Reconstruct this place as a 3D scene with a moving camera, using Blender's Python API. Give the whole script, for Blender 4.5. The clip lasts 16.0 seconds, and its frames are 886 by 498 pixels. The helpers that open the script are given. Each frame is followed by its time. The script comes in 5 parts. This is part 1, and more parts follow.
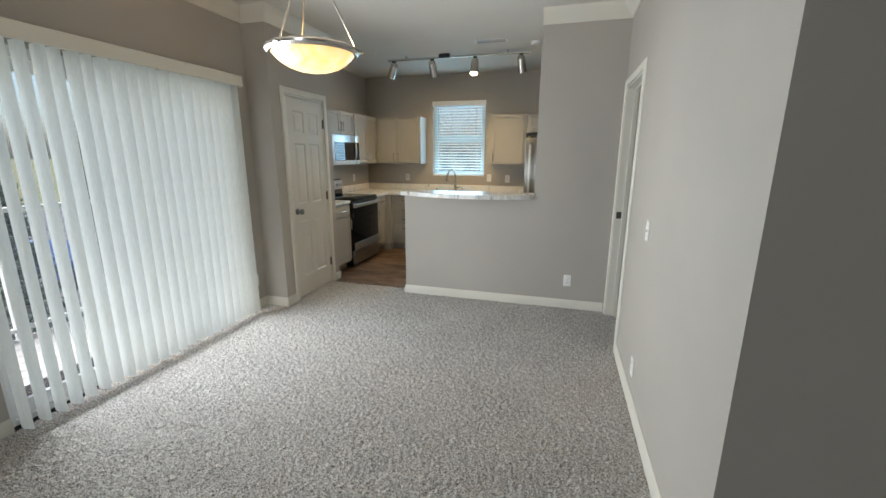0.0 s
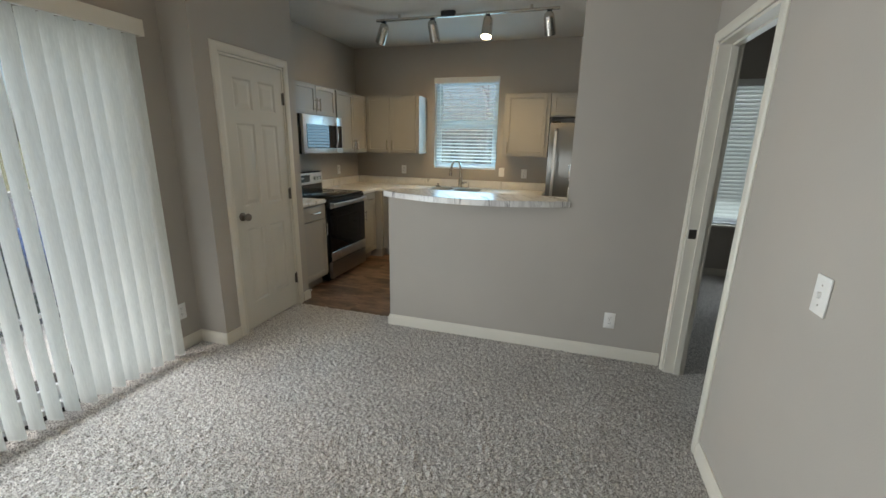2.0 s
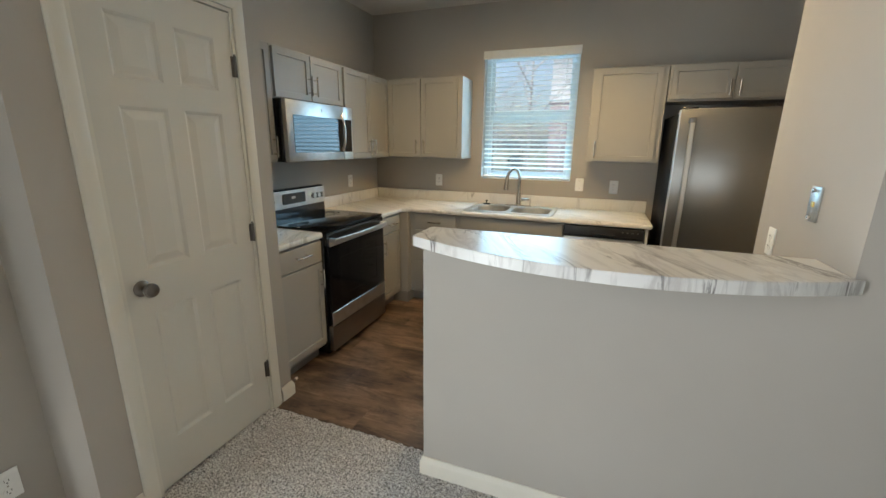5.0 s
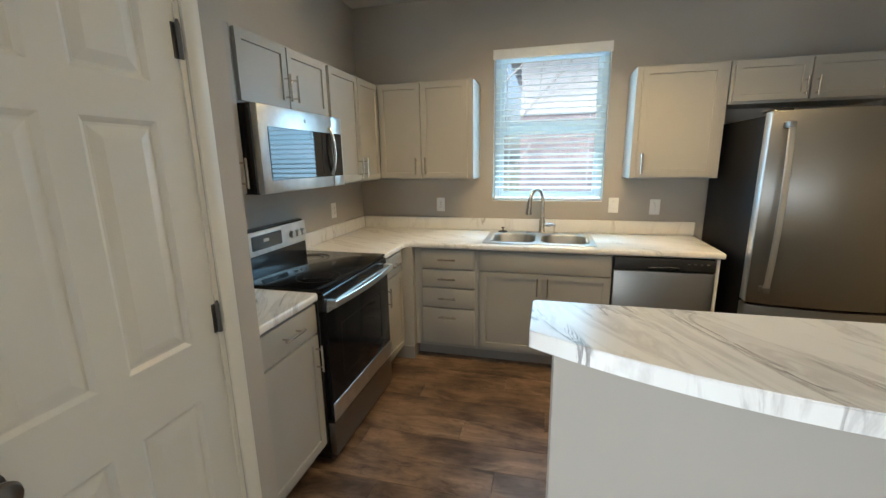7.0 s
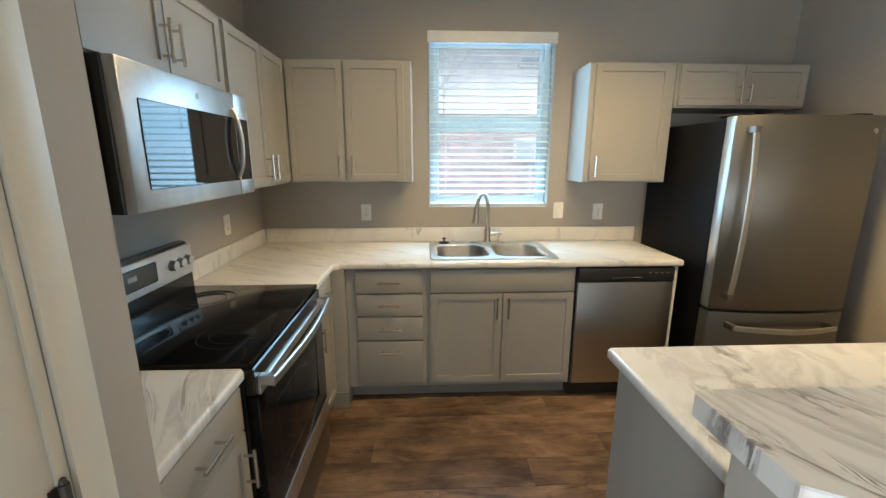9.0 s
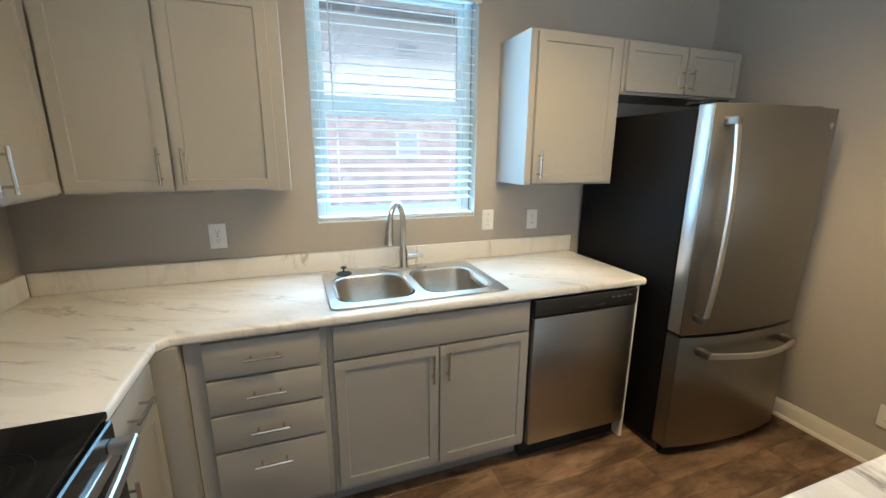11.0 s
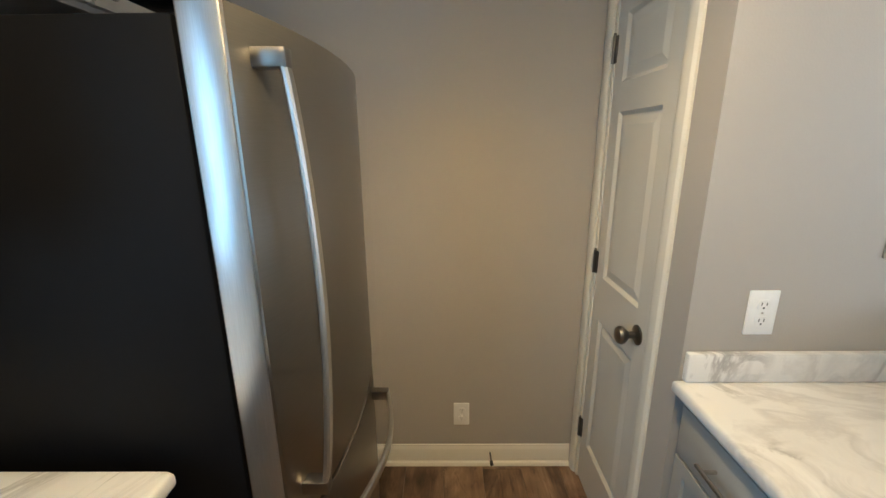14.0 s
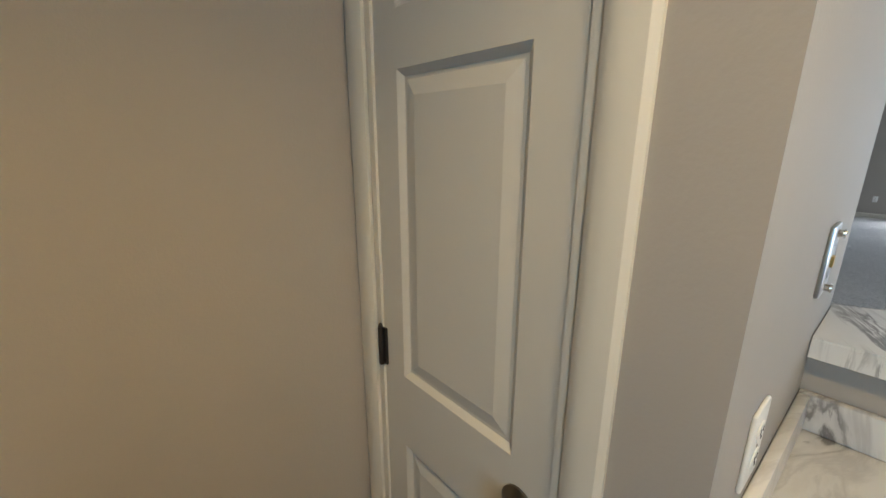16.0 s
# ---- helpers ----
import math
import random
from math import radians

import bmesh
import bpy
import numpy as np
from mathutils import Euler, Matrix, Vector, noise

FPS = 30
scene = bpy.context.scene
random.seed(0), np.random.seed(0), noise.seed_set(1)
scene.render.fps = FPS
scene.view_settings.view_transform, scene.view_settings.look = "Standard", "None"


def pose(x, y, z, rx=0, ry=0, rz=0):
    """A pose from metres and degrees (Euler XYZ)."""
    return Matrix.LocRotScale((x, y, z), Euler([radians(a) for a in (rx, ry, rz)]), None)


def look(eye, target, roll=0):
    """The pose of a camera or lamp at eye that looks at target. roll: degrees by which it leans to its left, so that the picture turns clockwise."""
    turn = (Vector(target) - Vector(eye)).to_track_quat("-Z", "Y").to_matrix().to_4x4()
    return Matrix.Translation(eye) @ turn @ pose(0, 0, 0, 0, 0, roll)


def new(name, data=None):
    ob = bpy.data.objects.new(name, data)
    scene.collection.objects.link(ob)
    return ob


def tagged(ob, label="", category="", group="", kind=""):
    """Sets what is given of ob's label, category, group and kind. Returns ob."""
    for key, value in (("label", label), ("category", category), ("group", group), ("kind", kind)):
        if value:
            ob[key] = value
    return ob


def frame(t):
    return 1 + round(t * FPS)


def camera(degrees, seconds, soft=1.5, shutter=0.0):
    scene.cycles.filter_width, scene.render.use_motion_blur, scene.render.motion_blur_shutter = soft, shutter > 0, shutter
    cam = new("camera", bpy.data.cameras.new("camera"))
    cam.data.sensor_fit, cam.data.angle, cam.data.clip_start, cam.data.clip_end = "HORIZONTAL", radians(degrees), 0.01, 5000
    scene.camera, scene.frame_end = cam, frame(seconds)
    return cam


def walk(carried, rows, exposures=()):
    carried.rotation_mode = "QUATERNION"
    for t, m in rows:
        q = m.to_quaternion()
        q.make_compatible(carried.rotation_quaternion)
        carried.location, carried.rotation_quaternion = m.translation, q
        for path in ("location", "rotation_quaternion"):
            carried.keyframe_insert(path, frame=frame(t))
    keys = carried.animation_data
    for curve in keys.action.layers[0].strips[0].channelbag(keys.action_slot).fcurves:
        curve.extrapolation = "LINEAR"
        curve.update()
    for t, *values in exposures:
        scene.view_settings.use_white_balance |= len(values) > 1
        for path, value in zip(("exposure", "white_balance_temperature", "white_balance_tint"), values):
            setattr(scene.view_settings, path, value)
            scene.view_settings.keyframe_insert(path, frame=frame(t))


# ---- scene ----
cam = camera(95.1, 16.0)
PATH = [
    (0, (0.226, 0.277, 1.486), (-0.306, 2.151, 1.032), 0.2),
    (0.5, (0.146, 0.547, 1.495), (-0.352, 2.425, 1.021), 0.3),
    (1, (0.07, 0.825, 1.498), (-0.431, 2.701, 1.017), 0.6),
    (1.5, (0.057, 1.1, 1.483), (-0.487, 2.961, 0.992), 0.8),
    (2, (0.0, 1.39, 1.472), (-0.565, 3.242, 0.97), 1.1),
    (2.5, (-0.112, 1.689, 1.483), (-0.703, 3.53, 0.976), 1.2),
    (3, (-0.217, 1.974, 1.47), (-0.841, 3.8, 0.941), 0.9),
    (3.5, (-0.309, 2.27, 1.48), (-0.962, 4.085, 0.952), 0.7),
    (4, (-0.429, 2.504, 1.464), (-1.112, 4.312, 0.95), 0.7),
    (6.5, (-1.195, 3.269, 1.479), (-1.83, 5.109, 1.018), -0.7),
    (7, (-1.356, 3.428, 1.484), (-1.849, 5.318, 1.057), -0.9),
    (7.5, (-1.465, 3.547, 1.49), (-1.819, 5.471, 1.071), -1.1),
    (8, (-1.655, 3.656, 1.492), (-1.837, 5.602, 1.072), -0.8),
    (8.5, (-1.772, 3.76, 1.491), (-1.806, 5.712, 1.059), -0.3),
    (11, (-1.896, 4.712, 1.498), (-1.231, 6.541, 1.036), 0.4),
    (11.5, (-1.821, 4.921, 1.488), (-0.92, 6.641, 1.008), 0.2),
    (12, (-1.764, 5.172, 1.509), (-0.584, 6.703, 0.995), -0.1),
    (12.5, (-1.615, 5.337, 1.486), (-0.145, 6.59, 0.97), -0.2),
    (13, (-1.384, 5.448, 1.494), (0.332, 6.334, 0.974), -0.3),
    (13.5, (-1.153, 5.557, 1.481), (0.728, 6.005, 0.97), -0.5),
    (14, (-0.921, 5.651, 1.498), (1.011, 5.669, 0.983), -0.5),
    (14.5, (-0.687, 5.651, 1.489), (1.206, 5.26, 0.974), -0.2),
    (15, (-0.481, 5.64, 1.493), (1.292, 4.879, 0.969), 0.2),
    (15.5, (-0.263, 5.596, 1.502), (1.35, 4.538, 0.974), 0.4),
    (16, (-0.076, 5.487, 1.474), (1.389, 4.232, 0.947), 0.1),
]
EXPOSURES = [(0.0, 0.66, 6350, 10), (1.0, 0.26, 6400, 10), (2.0, 0.26, 6500, 10), (4.0, 0.50, 6550, 10), (6.5, 0.90, 6250, 10), (8.5, 0.97, 6250, 10), (11.0, 1.10, 5850, 10), (12.0, 0.82, 5700, 10), (12.6, 0.70, 5750, 10), (13.0, 0.72, 6000, 10), (14.3, 0.95, 5650, 10), (15.3, 0.90, 5650, 10), (16.0, 0.62, 5650, 10)]
walk(cam, [(t, look(eye, target, roll)) for t, eye, target, roll in PATH], EXPOSURES)

# ---- world and lights ----
world = bpy.data.worlds.new("sky")
scene.world = world
world.use_nodes = True
wn = world.node_tree.nodes
sky = wn.new("ShaderNodeTexSky")
sky.sky_type = "NISHITA"
sky.sun_disc = False
sky.sun_elevation = radians(62)
sky.sun_rotation = radians(200.6)
sky.dust_density = 3.0
wn["Background"].inputs[1].default_value = 0.15
world.node_tree.links.new(sky.outputs[0], wn["Background"].inputs[0])


def lamp(name, kind, m, energy, colour, **settings):
    data = bpy.data.lights.new(name, kind)
    data.energy, data.color = energy, colour
    if "radius" in settings:
        data.shadow_soft_size = settings["radius"]
    if "cone" in settings:
        data.spot_size, data.spot_blend = radians(settings["cone"]), settings["blend"]
    if "angle" in settings:
        data.angle = radians(settings["angle"])
    if "spread" in settings:
        data.spread = radians(settings["spread"])
    if "size" in settings:
        data.shape = "RECTANGLE"
        data.size, data.size_y = settings["size"]
    ob = new(name, data)
    ob.matrix_world = m
    return ob


WARM = (1.0, 0.74, 0.46)
lamp("sun", "SUN", look((-1.5, -4, 8), (0, 0, 0)), 3.8, (1.0, 0.97, 0.94), angle=20.0)
lamp("pendant_bulb", "POINT", pose(-1.215, 2.55, 2.075), 2.8, WARM, radius=0.05)
SPOT = (1.0, 0.69, 0.31)
lamp("track_bulb", "SPOT", look((-1.95, 5.58, 2.43), (-2.85, 5.78, 1.53)), 6.0, SPOT, radius=0.06, cone=112, blend=0.7)
lamp("track_bulb", "SPOT", look((-1.41, 5.57, 2.43), (-1.43, 6.12, 1.43)), 21.0, SPOT, radius=0.06, cone=136, blend=0.7)
lamp("track_bulb", "SPOT", look((-0.87, 5.53, 2.40), (-0.78, 5.40, 1.40)), 27.0, SPOT, radius=0.06, cone=168, blend=0.6)
lamp("track_bulb", "SPOT", look((-0.29, 5.57, 2.42), (-0.07, 5.56, 1.42)), 28.0, SPOT, radius=0.06, cone=88, blend=0.8)
# daylight in the openings
lamp("patio_sky", "AREA", look((-2.565, 2.4, 1.02), (0, 2.4, 1.02)), 5.5, (0.90, 0.97, 1.0), size=(1.7, 1.95))
lamp("patio_daylight", "AREA", look((-2.40, 2.38, 1.02), (0, 2.38, 1.02)), 38.0, (0.88, 0.96, 1.0), size=(1.7, 1.95), spread=155)
lamp("window_daylight", "AREA", look((-1.375, 6.80, 1.72), (-1.375, 0, 0.9)), 7.0, (0.40, 0.74, 1.0), size=(0.8, 1.1))
lamp("window_sky", "AREA", look((-1.375, 6.878, 1.72), (-1.375, 0, 1.72)), 5.0, (0.38, 0.72, 1.0), size=(0.8, 1.1))
lamp("bedroom_sky", "AREA", look((1.8, 6.878, 1.41), (1.8, 0, 1.41)), 5.0, (0.82, 0.92, 1.0), size=(1.0, 1.5))
# fill from an added, unseen opening; brightens the dining wall and carpet
lamp("living_fill", "AREA", look((-0.9, -5.80, 1.45), (-0.9, 0, 1.2)), 41.0, (0.86, 0.95, 1.0), size=(1.8, 1.5))
lamp("bedroom_daylight", "AREA", look((1.8, 6.79, 1.4), (1.8, 0, 0.8)), 7.0, (0.80, 0.92, 1.0), size=(1.0, 1.5))

# ---- materials ----


def material(name, build):
    m = bpy.data.materials.new(name)
    m.use_nodes = True
    nt = m.node_tree
    bsdf = nt.nodes["Principled BSDF"]
    build(nt, bsdf)
    return m


def node(nt, kind, **values):
    n = nt.nodes.new(kind)
    for key, v in values.items():
        n.inputs[key].default_value = v
    return n


def coords(nt, scale=(1, 1, 1), rot=(0, 0, 0), per_object=False, turn=0):
    tc = nt.nodes.new("ShaderNodeTexCoord")
    mp = nt.nodes.new("ShaderNodeMapping")
    mp.inputs["Scale"].default_value = scale
    mp.inputs["Rotation"].default_value = rot
    source = tc.outputs["Object"]
    if turn:
        first = nt.nodes.new("ShaderNodeMapping")
        first.inputs["Rotation"].default_value = (0, 0, radians(turn))
        nt.links.new(source, first.inputs["Vector"])
        source = first.outputs[0]
    nt.links.new(source, mp.inputs["Vector"])
    if per_object:
        info = nt.nodes.new("ShaderNodeObjectInfo")
        mul = nt.nodes.new("ShaderNodeVectorMath")
        mul.operation = "SCALE"
        mul.inputs[0].default_value = (37.0, 53.0, 11.0)
        nt.links.new(info.outputs["Random"], mul.inputs["Scale"])
        nt.links.new(mul.outputs[0], mp.inputs["Location"])
    return mp.outputs[0]


def noise_tex(nt, vec, scale, detail=4.0, rough=0.55, distortion=0.0):
    n = node(nt, "ShaderNodeTexNoise", Scale=scale, Detail=detail, Roughness=rough, Distortion=distortion)
    nt.links.new(vec, n.inputs["Vector"])
    return n.outputs["Fac"]


def ramp(nt, fac, stops):
    r = nt.nodes.new("ShaderNodeValToRGB")
    el = r.color_ramp.elements
    while len(el) < len(stops):
        el.new(0.5)
    for e, (p, c) in zip(el, stops):
        e.position, e.color = p, (*c, 1)
    nt.links.new(fac, r.inputs[0])
    return r.outputs[0]


def mix(nt, fac, a, b, mode="MIX"):
    m = nt.nodes.new("ShaderNodeMix")
    m.data_type, m.blend_type = "RGBA", mode
    for sock, v in ((m.inputs[0], fac), (m.inputs[6], a), (m.inputs[7], b)):
        if isinstance(v, (int, float)):
            sock.default_value = v
        elif isinstance(v, tuple):
            sock.default_value = (*v, 1)
        else:
            nt.links.new(v, sock)
    return m.outputs[2]


def bump(nt, bsdf, height, strength, dist):
    b = node(nt, "ShaderNodeBump", Strength=strength, Distance=dist)
    nt.links.new(height, b.inputs["Height"])
    nt.links.new(b.outputs[0], bsdf.inputs["Normal"])


def painted(name, rgb, rough=0.6, vary=0.06, grain=220.0, strength=0.12, spec=0.4):
    """Rolled or sprayed paint: faint mottling and a fine orange-peel relief."""
    def build(nt, bsdf):
        v = coords(nt)
        big = noise_tex(nt, v, 1.7, 3)
        lo = tuple(c * (1 - vary) for c in rgb)
        hi = tuple(min(1, c * (1 + vary)) for c in rgb)
        nt.links.new(ramp(nt, big, [(0.3, lo), (0.7, hi)]), bsdf.inputs["Base Color"])
        bsdf.inputs["Roughness"].default_value = rough
        bsdf.inputs["Specular IOR Level"].default_value = spec
        bump(nt, bsdf, noise_tex(nt, v, grain, 2), strength, 0.002)
    return material(name, build)


def metal(name, rgb, rough, stretch=(1, 1, 60), aniso=0.0):
    def build(nt, bsdf):
        v = coords(nt, stretch)
        n = noise_tex(nt, v, 14, 3)
        dip = 0.04 if aniso else 0.09
        nt.links.new(ramp(nt, n, [(0.3, tuple(c * (1 - dip) for c in rgb)), (0.7, tuple(min(1, c * (1 + dip)) for c in rgb))]), bsdf.inputs["Base Color"])
        bsdf.inputs["Metallic"].default_value = 1.0
        bsdf.inputs["Roughness"].default_value = rough
        if aniso:
            bsdf.inputs["Anisotropic"].default_value = aniso
            tan = nt.nodes.new("ShaderNodeTangent")
            tan.direction_type, tan.axis = "RADIAL", "Z"
            nt.links.new(tan.outputs[0], bsdf.inputs["Tangent"])
        bump(nt, bsdf, n, 0.008 if aniso else 0.02, 0.001)
    return material(name, build)


def plain(name, rgb, rough=0.5, metallic=0.0, coat=0.0):
    def build(nt, bsdf):
        v = coords(nt)
        n = noise_tex(nt, v, 30, 3)
        nt.links.new(ramp(nt, n, [(0.3, tuple(c * 0.94 for c in rgb)), (0.7, rgb)]), bsdf.inputs["Base Color"])
        bsdf.inputs["Roughness"].default_value = rough
        bsdf.inputs["Metallic"].default_value = metallic
        bsdf.inputs["Coat Weight"].default_value = coat
    return material(name, build)


def carpet_build(nt, bsdf):
    v = coords(nt)
    a = noise_tex(nt, v, 130, 3, 0.75)
    b = noise_tex(nt, v, 260, 2, 0.6)
    c = noise_tex(nt, v, 2.2, 3)
    base = ramp(nt, a, [(0.38, (0.12, 0.108, 0.098)), (0.49, (0.60, 0.565, 0.53)), (0.60, (0.98, 0.95, 0.91))])
    fine = ramp(nt, b, [(0.3, (0.76, 0.735, 0.71)), (0.7, (1.0, 1.0, 1.0))])
    broad = ramp(nt, c, [(0.3, (0.88, 0.88, 0.88)), (0.7, (1.0, 1.0, 1.0))])
    col = mix(nt, 1.0, mix(nt, 1.0, base, fine, "MULTIPLY"), broad, "MULTIPLY")
    nt.links.new(col, bsdf.inputs["Base Color"])
    bsdf.inputs["Roughness"].default_value = 1.0
    bsdf.inputs["Specular IOR Level"].default_value = 0.1
    bsdf.inputs["Sheen Weight"].default_value = 0.25
    bump(nt, bsdf, b, 0.9, 0.006)


def bent(nt, vec):
    """Shifts a coordinate by slow noise so that veins wander and break."""
    n = node(nt, "ShaderNodeTexNoise", Scale=1.3, Detail=3.0)
    nt.links.new(vec, n.inputs["Vector"])
    mul = nt.nodes.new("ShaderNodeVectorMath")
    mul.operation = "MULTIPLY_ADD"
    mul.inputs[1].default_value = (0.55, 0.75, 0.0)
    nt.links.new(n.outputs["Color"], mul.inputs[0])
    nt.links.new(vec, mul.inputs[2])
    return mul.outputs[0]


def marble_build(nt, bsdf, turn=62, squeeze=5.0, strength=1.0, sparse=0.0):
    v = bent(nt, coords(nt, (1.0, squeeze, 0.6), turn=turn))
    warp = noise_tex(nt, v, 2.1, 6, 0.62, 0.7)
    fine = noise_tex(nt, v, 2.7, 9, 0.62, 0.9)
    where = noise_tex(nt, v, 1.6, 3, 0.6)
    cloud = noise_tex(nt, coords(nt), 2.0, 3)
    base = ramp(nt, cloud, [(0.3, (0.69, 0.68, 0.655)), (0.7, (0.77, 0.755, 0.735))])
    soft = ramp(nt, warp, [(0.50 + sparse, (0, 0, 0)), (0.57 + sparse, (0.46, 0.46, 0.46)), (0.61 + sparse, (0.10, 0.10, 0.10)), (0.72 + sparse, (0.40, 0.40, 0.40))])
    # thin dark lines that come and go
    thin = ramp(nt, fine, [(0.465, (0, 0, 0)), (0.492, (1, 1, 1)), (0.506, (1, 1, 1)), (0.545, (0, 0, 0))])
    patch = ramp(nt, where, [(0.50 + sparse * 0.6, (0, 0, 0)), (0.60 + sparse * 0.6, (1, 1, 1))])
    soft = mix(nt, 1.0, soft, (strength, strength, strength), "MULTIPLY")
    col = mix(nt, soft, base, (0.34, 0.315, 0.305))
    lines = mix(nt, 1.0, mix(nt, 1.0, thin, patch, "MULTIPLY"), (0.85 * strength + 0.1,) * 3, "MULTIPLY")
    col = mix(nt, lines, col, (0.15, 0.135, 0.13))
    nt.links.new(col, bsdf.inputs["Base Color"])
    bsdf.inputs["Roughness"].default_value = 0.28
    bump(nt, bsdf, noise_tex(nt, coords(nt), 350, 2), 0.05, 0.001)


def plank_build(nt, bsdf):
    v = coords(nt, (1.0, 3.6, 1), per_object=True)
    a = noise_tex(nt, v, 1.9, 6, 0.65, 1.2)
    b = noise_tex(nt, coords(nt, (3, 70, 1), per_object=True), 2.0, 4, 0.6)
    c = noise_tex(nt, coords(nt, (1, 1.6, 1), per_object=True), 3.2, 3)
    col = ramp(nt, a, [(0.34, (0.030, 0.018, 0.012)), (0.45, (0.120, 0.072, 0.045)), (0.55, (0.25, 0.165, 0.110)), (0.68, (0.46, 0.35, 0.26))])
    col = mix(nt, 0.5, col, ramp(nt, c, [(0.38, (0.048, 0.029, 0.019)), (0.62, (0.34, 0.24, 0.17))]))
    knots = ramp(nt, noise_tex(nt, coords(nt, (2.2, 6.0, 1), per_object=True), 2.6, 5, 0.7, 1.6), [(0.36, (0.32, 0.28, 0.25)), (0.47, (1, 1, 1))])
    col = mix(nt, 0.55, col, knots, "MULTIPLY")
    col = mix(nt, 0.32, col, ramp(nt, b, [(0.35, (0.45, 0.42, 0.40)), (0.65, (1, 1, 1))]), "MULTIPLY")
    info = nt.nodes.new("ShaderNodeObjectInfo")
    tone = ramp(nt, info.outputs["Random"], [(0.0, (0.88, 0.82, 0.76)), (1.0, (1.0, 0.94, 0.88))])
    nt.links.new(mix(nt, 1.0, col, tone, "MULTIPLY"), bsdf.inputs["Base Color"])
    bsdf.inputs["Roughness"].default_value = 0.42
    bump(nt, bsdf, b, 0.18, 0.002)


def vane_build(nt, bsdf):
    v = coords(nt, (1, 1, 0.12))
    n = noise_tex(nt, v, 160, 2)
    col = ramp(nt, n, [(0.3, (0.74, 0.76, 0.73)), (0.7, (0.82, 0.84, 0.81))])
    nt.links.new(col, bsdf.inputs["Base Color"])
    bsdf.inputs["Roughness"].default_value = 0.5
    tr = nt.nodes.new("ShaderNodeBsdfTranslucent")
    nt.links.new(col, tr.inputs[0])
    ms = nt.nodes.new("ShaderNodeMixShader")
    ms.inputs[0].default_value = 0.45
    nt.links.new(bsdf.outputs[0], ms.inputs[1])
    nt.links.new(tr.outputs[0], ms.inputs[2])
    nt.links.new(ms.outputs[0], nt.nodes["Material Output"].inputs[0])


def glass_build(nt, bsdf, veil=0.03):
    bsdf.inputs["Base Color"].default_value = (0.95, 0.98, 0.98, 1)
    bsdf.inputs["Roughness"].default_value = 0.0
    bsdf.inputs["IOR"].default_value = 1.02
    bsdf.inputs["Transmission Weight"].default_value = 1.0
    # a pale translucent veil in the glass imitates glare over the view outside
    film = nt.nodes.new("ShaderNodeBsdfTranslucent")
    film.inputs[0].default_value = (0.85, 0.9, 0.93, 1)
    spread = ramp(nt, noise_tex(nt, coords(nt), 5.0, 5, 0.6), [(0.3, (veil * 0.7,) * 3), (0.7, (veil * 1.3,) * 3)])
    ms = nt.nodes.new("ShaderNodeMixShader")
    nt.links.new(spread, ms.inputs[0])
    nt.links.new(bsdf.outputs[0], ms.inputs[1])
    nt.links.new(film.outputs[0], ms.inputs[2])
    nt.links.new(ms.outputs[0], nt.nodes["Material Output"].inputs[0])


def bowl_build(nt, bsdf):
    n = noise_tex(nt, coords(nt), 9, 4, 0.6, 1.0)
    col = ramp(nt, n, [(0.3, (1.0, 0.60, 0.18)), (0.55, (1.0, 0.76, 0.36)), (0.7, (1.0, 0.88, 0.58))])
    nt.links.new(col, bsdf.inputs["Base Color"])
    nt.links.new(col, bsdf.inputs["Emission Color"])
    bsdf.inputs["Emission Strength"].default_value = 0.6
    bsdf.inputs["Roughness"].default_value = 0.3


def bulb_build(nt, bsdf):
    bsdf.inputs["Emission Color"].default_value = (1, 0.85, 0.6, 1)
    bsdf.inputs["Emission Strength"].default_value = 25.0


def brick_build(nt, bsdf):
    v = coords(nt, (1, 1, 1), (radians(90), 0, 0))
    b = nt.nodes.new("ShaderNodeTexBrick")
    b.inputs["Scale"].default_value = 1.0
    b.inputs["Brick Width"].default_value = 0.22
    b.inputs["Row Height"].default_value = 0.075
    b.inputs["Mortar Size"].default_value = 0.01
    b.inputs["Color1"].default_value = (0.46, 0.34, 0.33, 1)
    b.inputs["Color2"].default_value = (0.38, 0.29, 0.30, 1)
    b.inputs["Mortar"].default_value = (0.5, 0.48, 0.46, 1)
    nt.links.new(v, b.inputs["Vector"])
    patch = ramp(nt, noise_tex(nt, coords(nt), 3.0, 4), [(0.35, (0.7, 0.7, 0.75)), (0.65, (1.35, 1.3, 1.3))])
    nt.links.new(mix(nt, 1.0, b.outputs["Color"], patch, "MULTIPLY"), bsdf.inputs["Base Color"])
    bsdf.inputs["Roughness"].default_value = 0.9


def varied(name, lo, hi, scale=6.0, rough=0.8, rel=0.3):
    def build(nt, bsdf):
        v = coords(nt)
        n = noise_tex(nt, v, scale, 6, 0.65)
        nt.links.new(ramp(nt, n, [(0.3, lo), (0.7, hi)]), bsdf.inputs["Base Color"])
        bsdf.inputs["Roughness"].default_value = rough
        bump(nt, bsdf, noise_tex(nt, v, scale * 8, 3), rel, 0.01)
    return material(name, build)


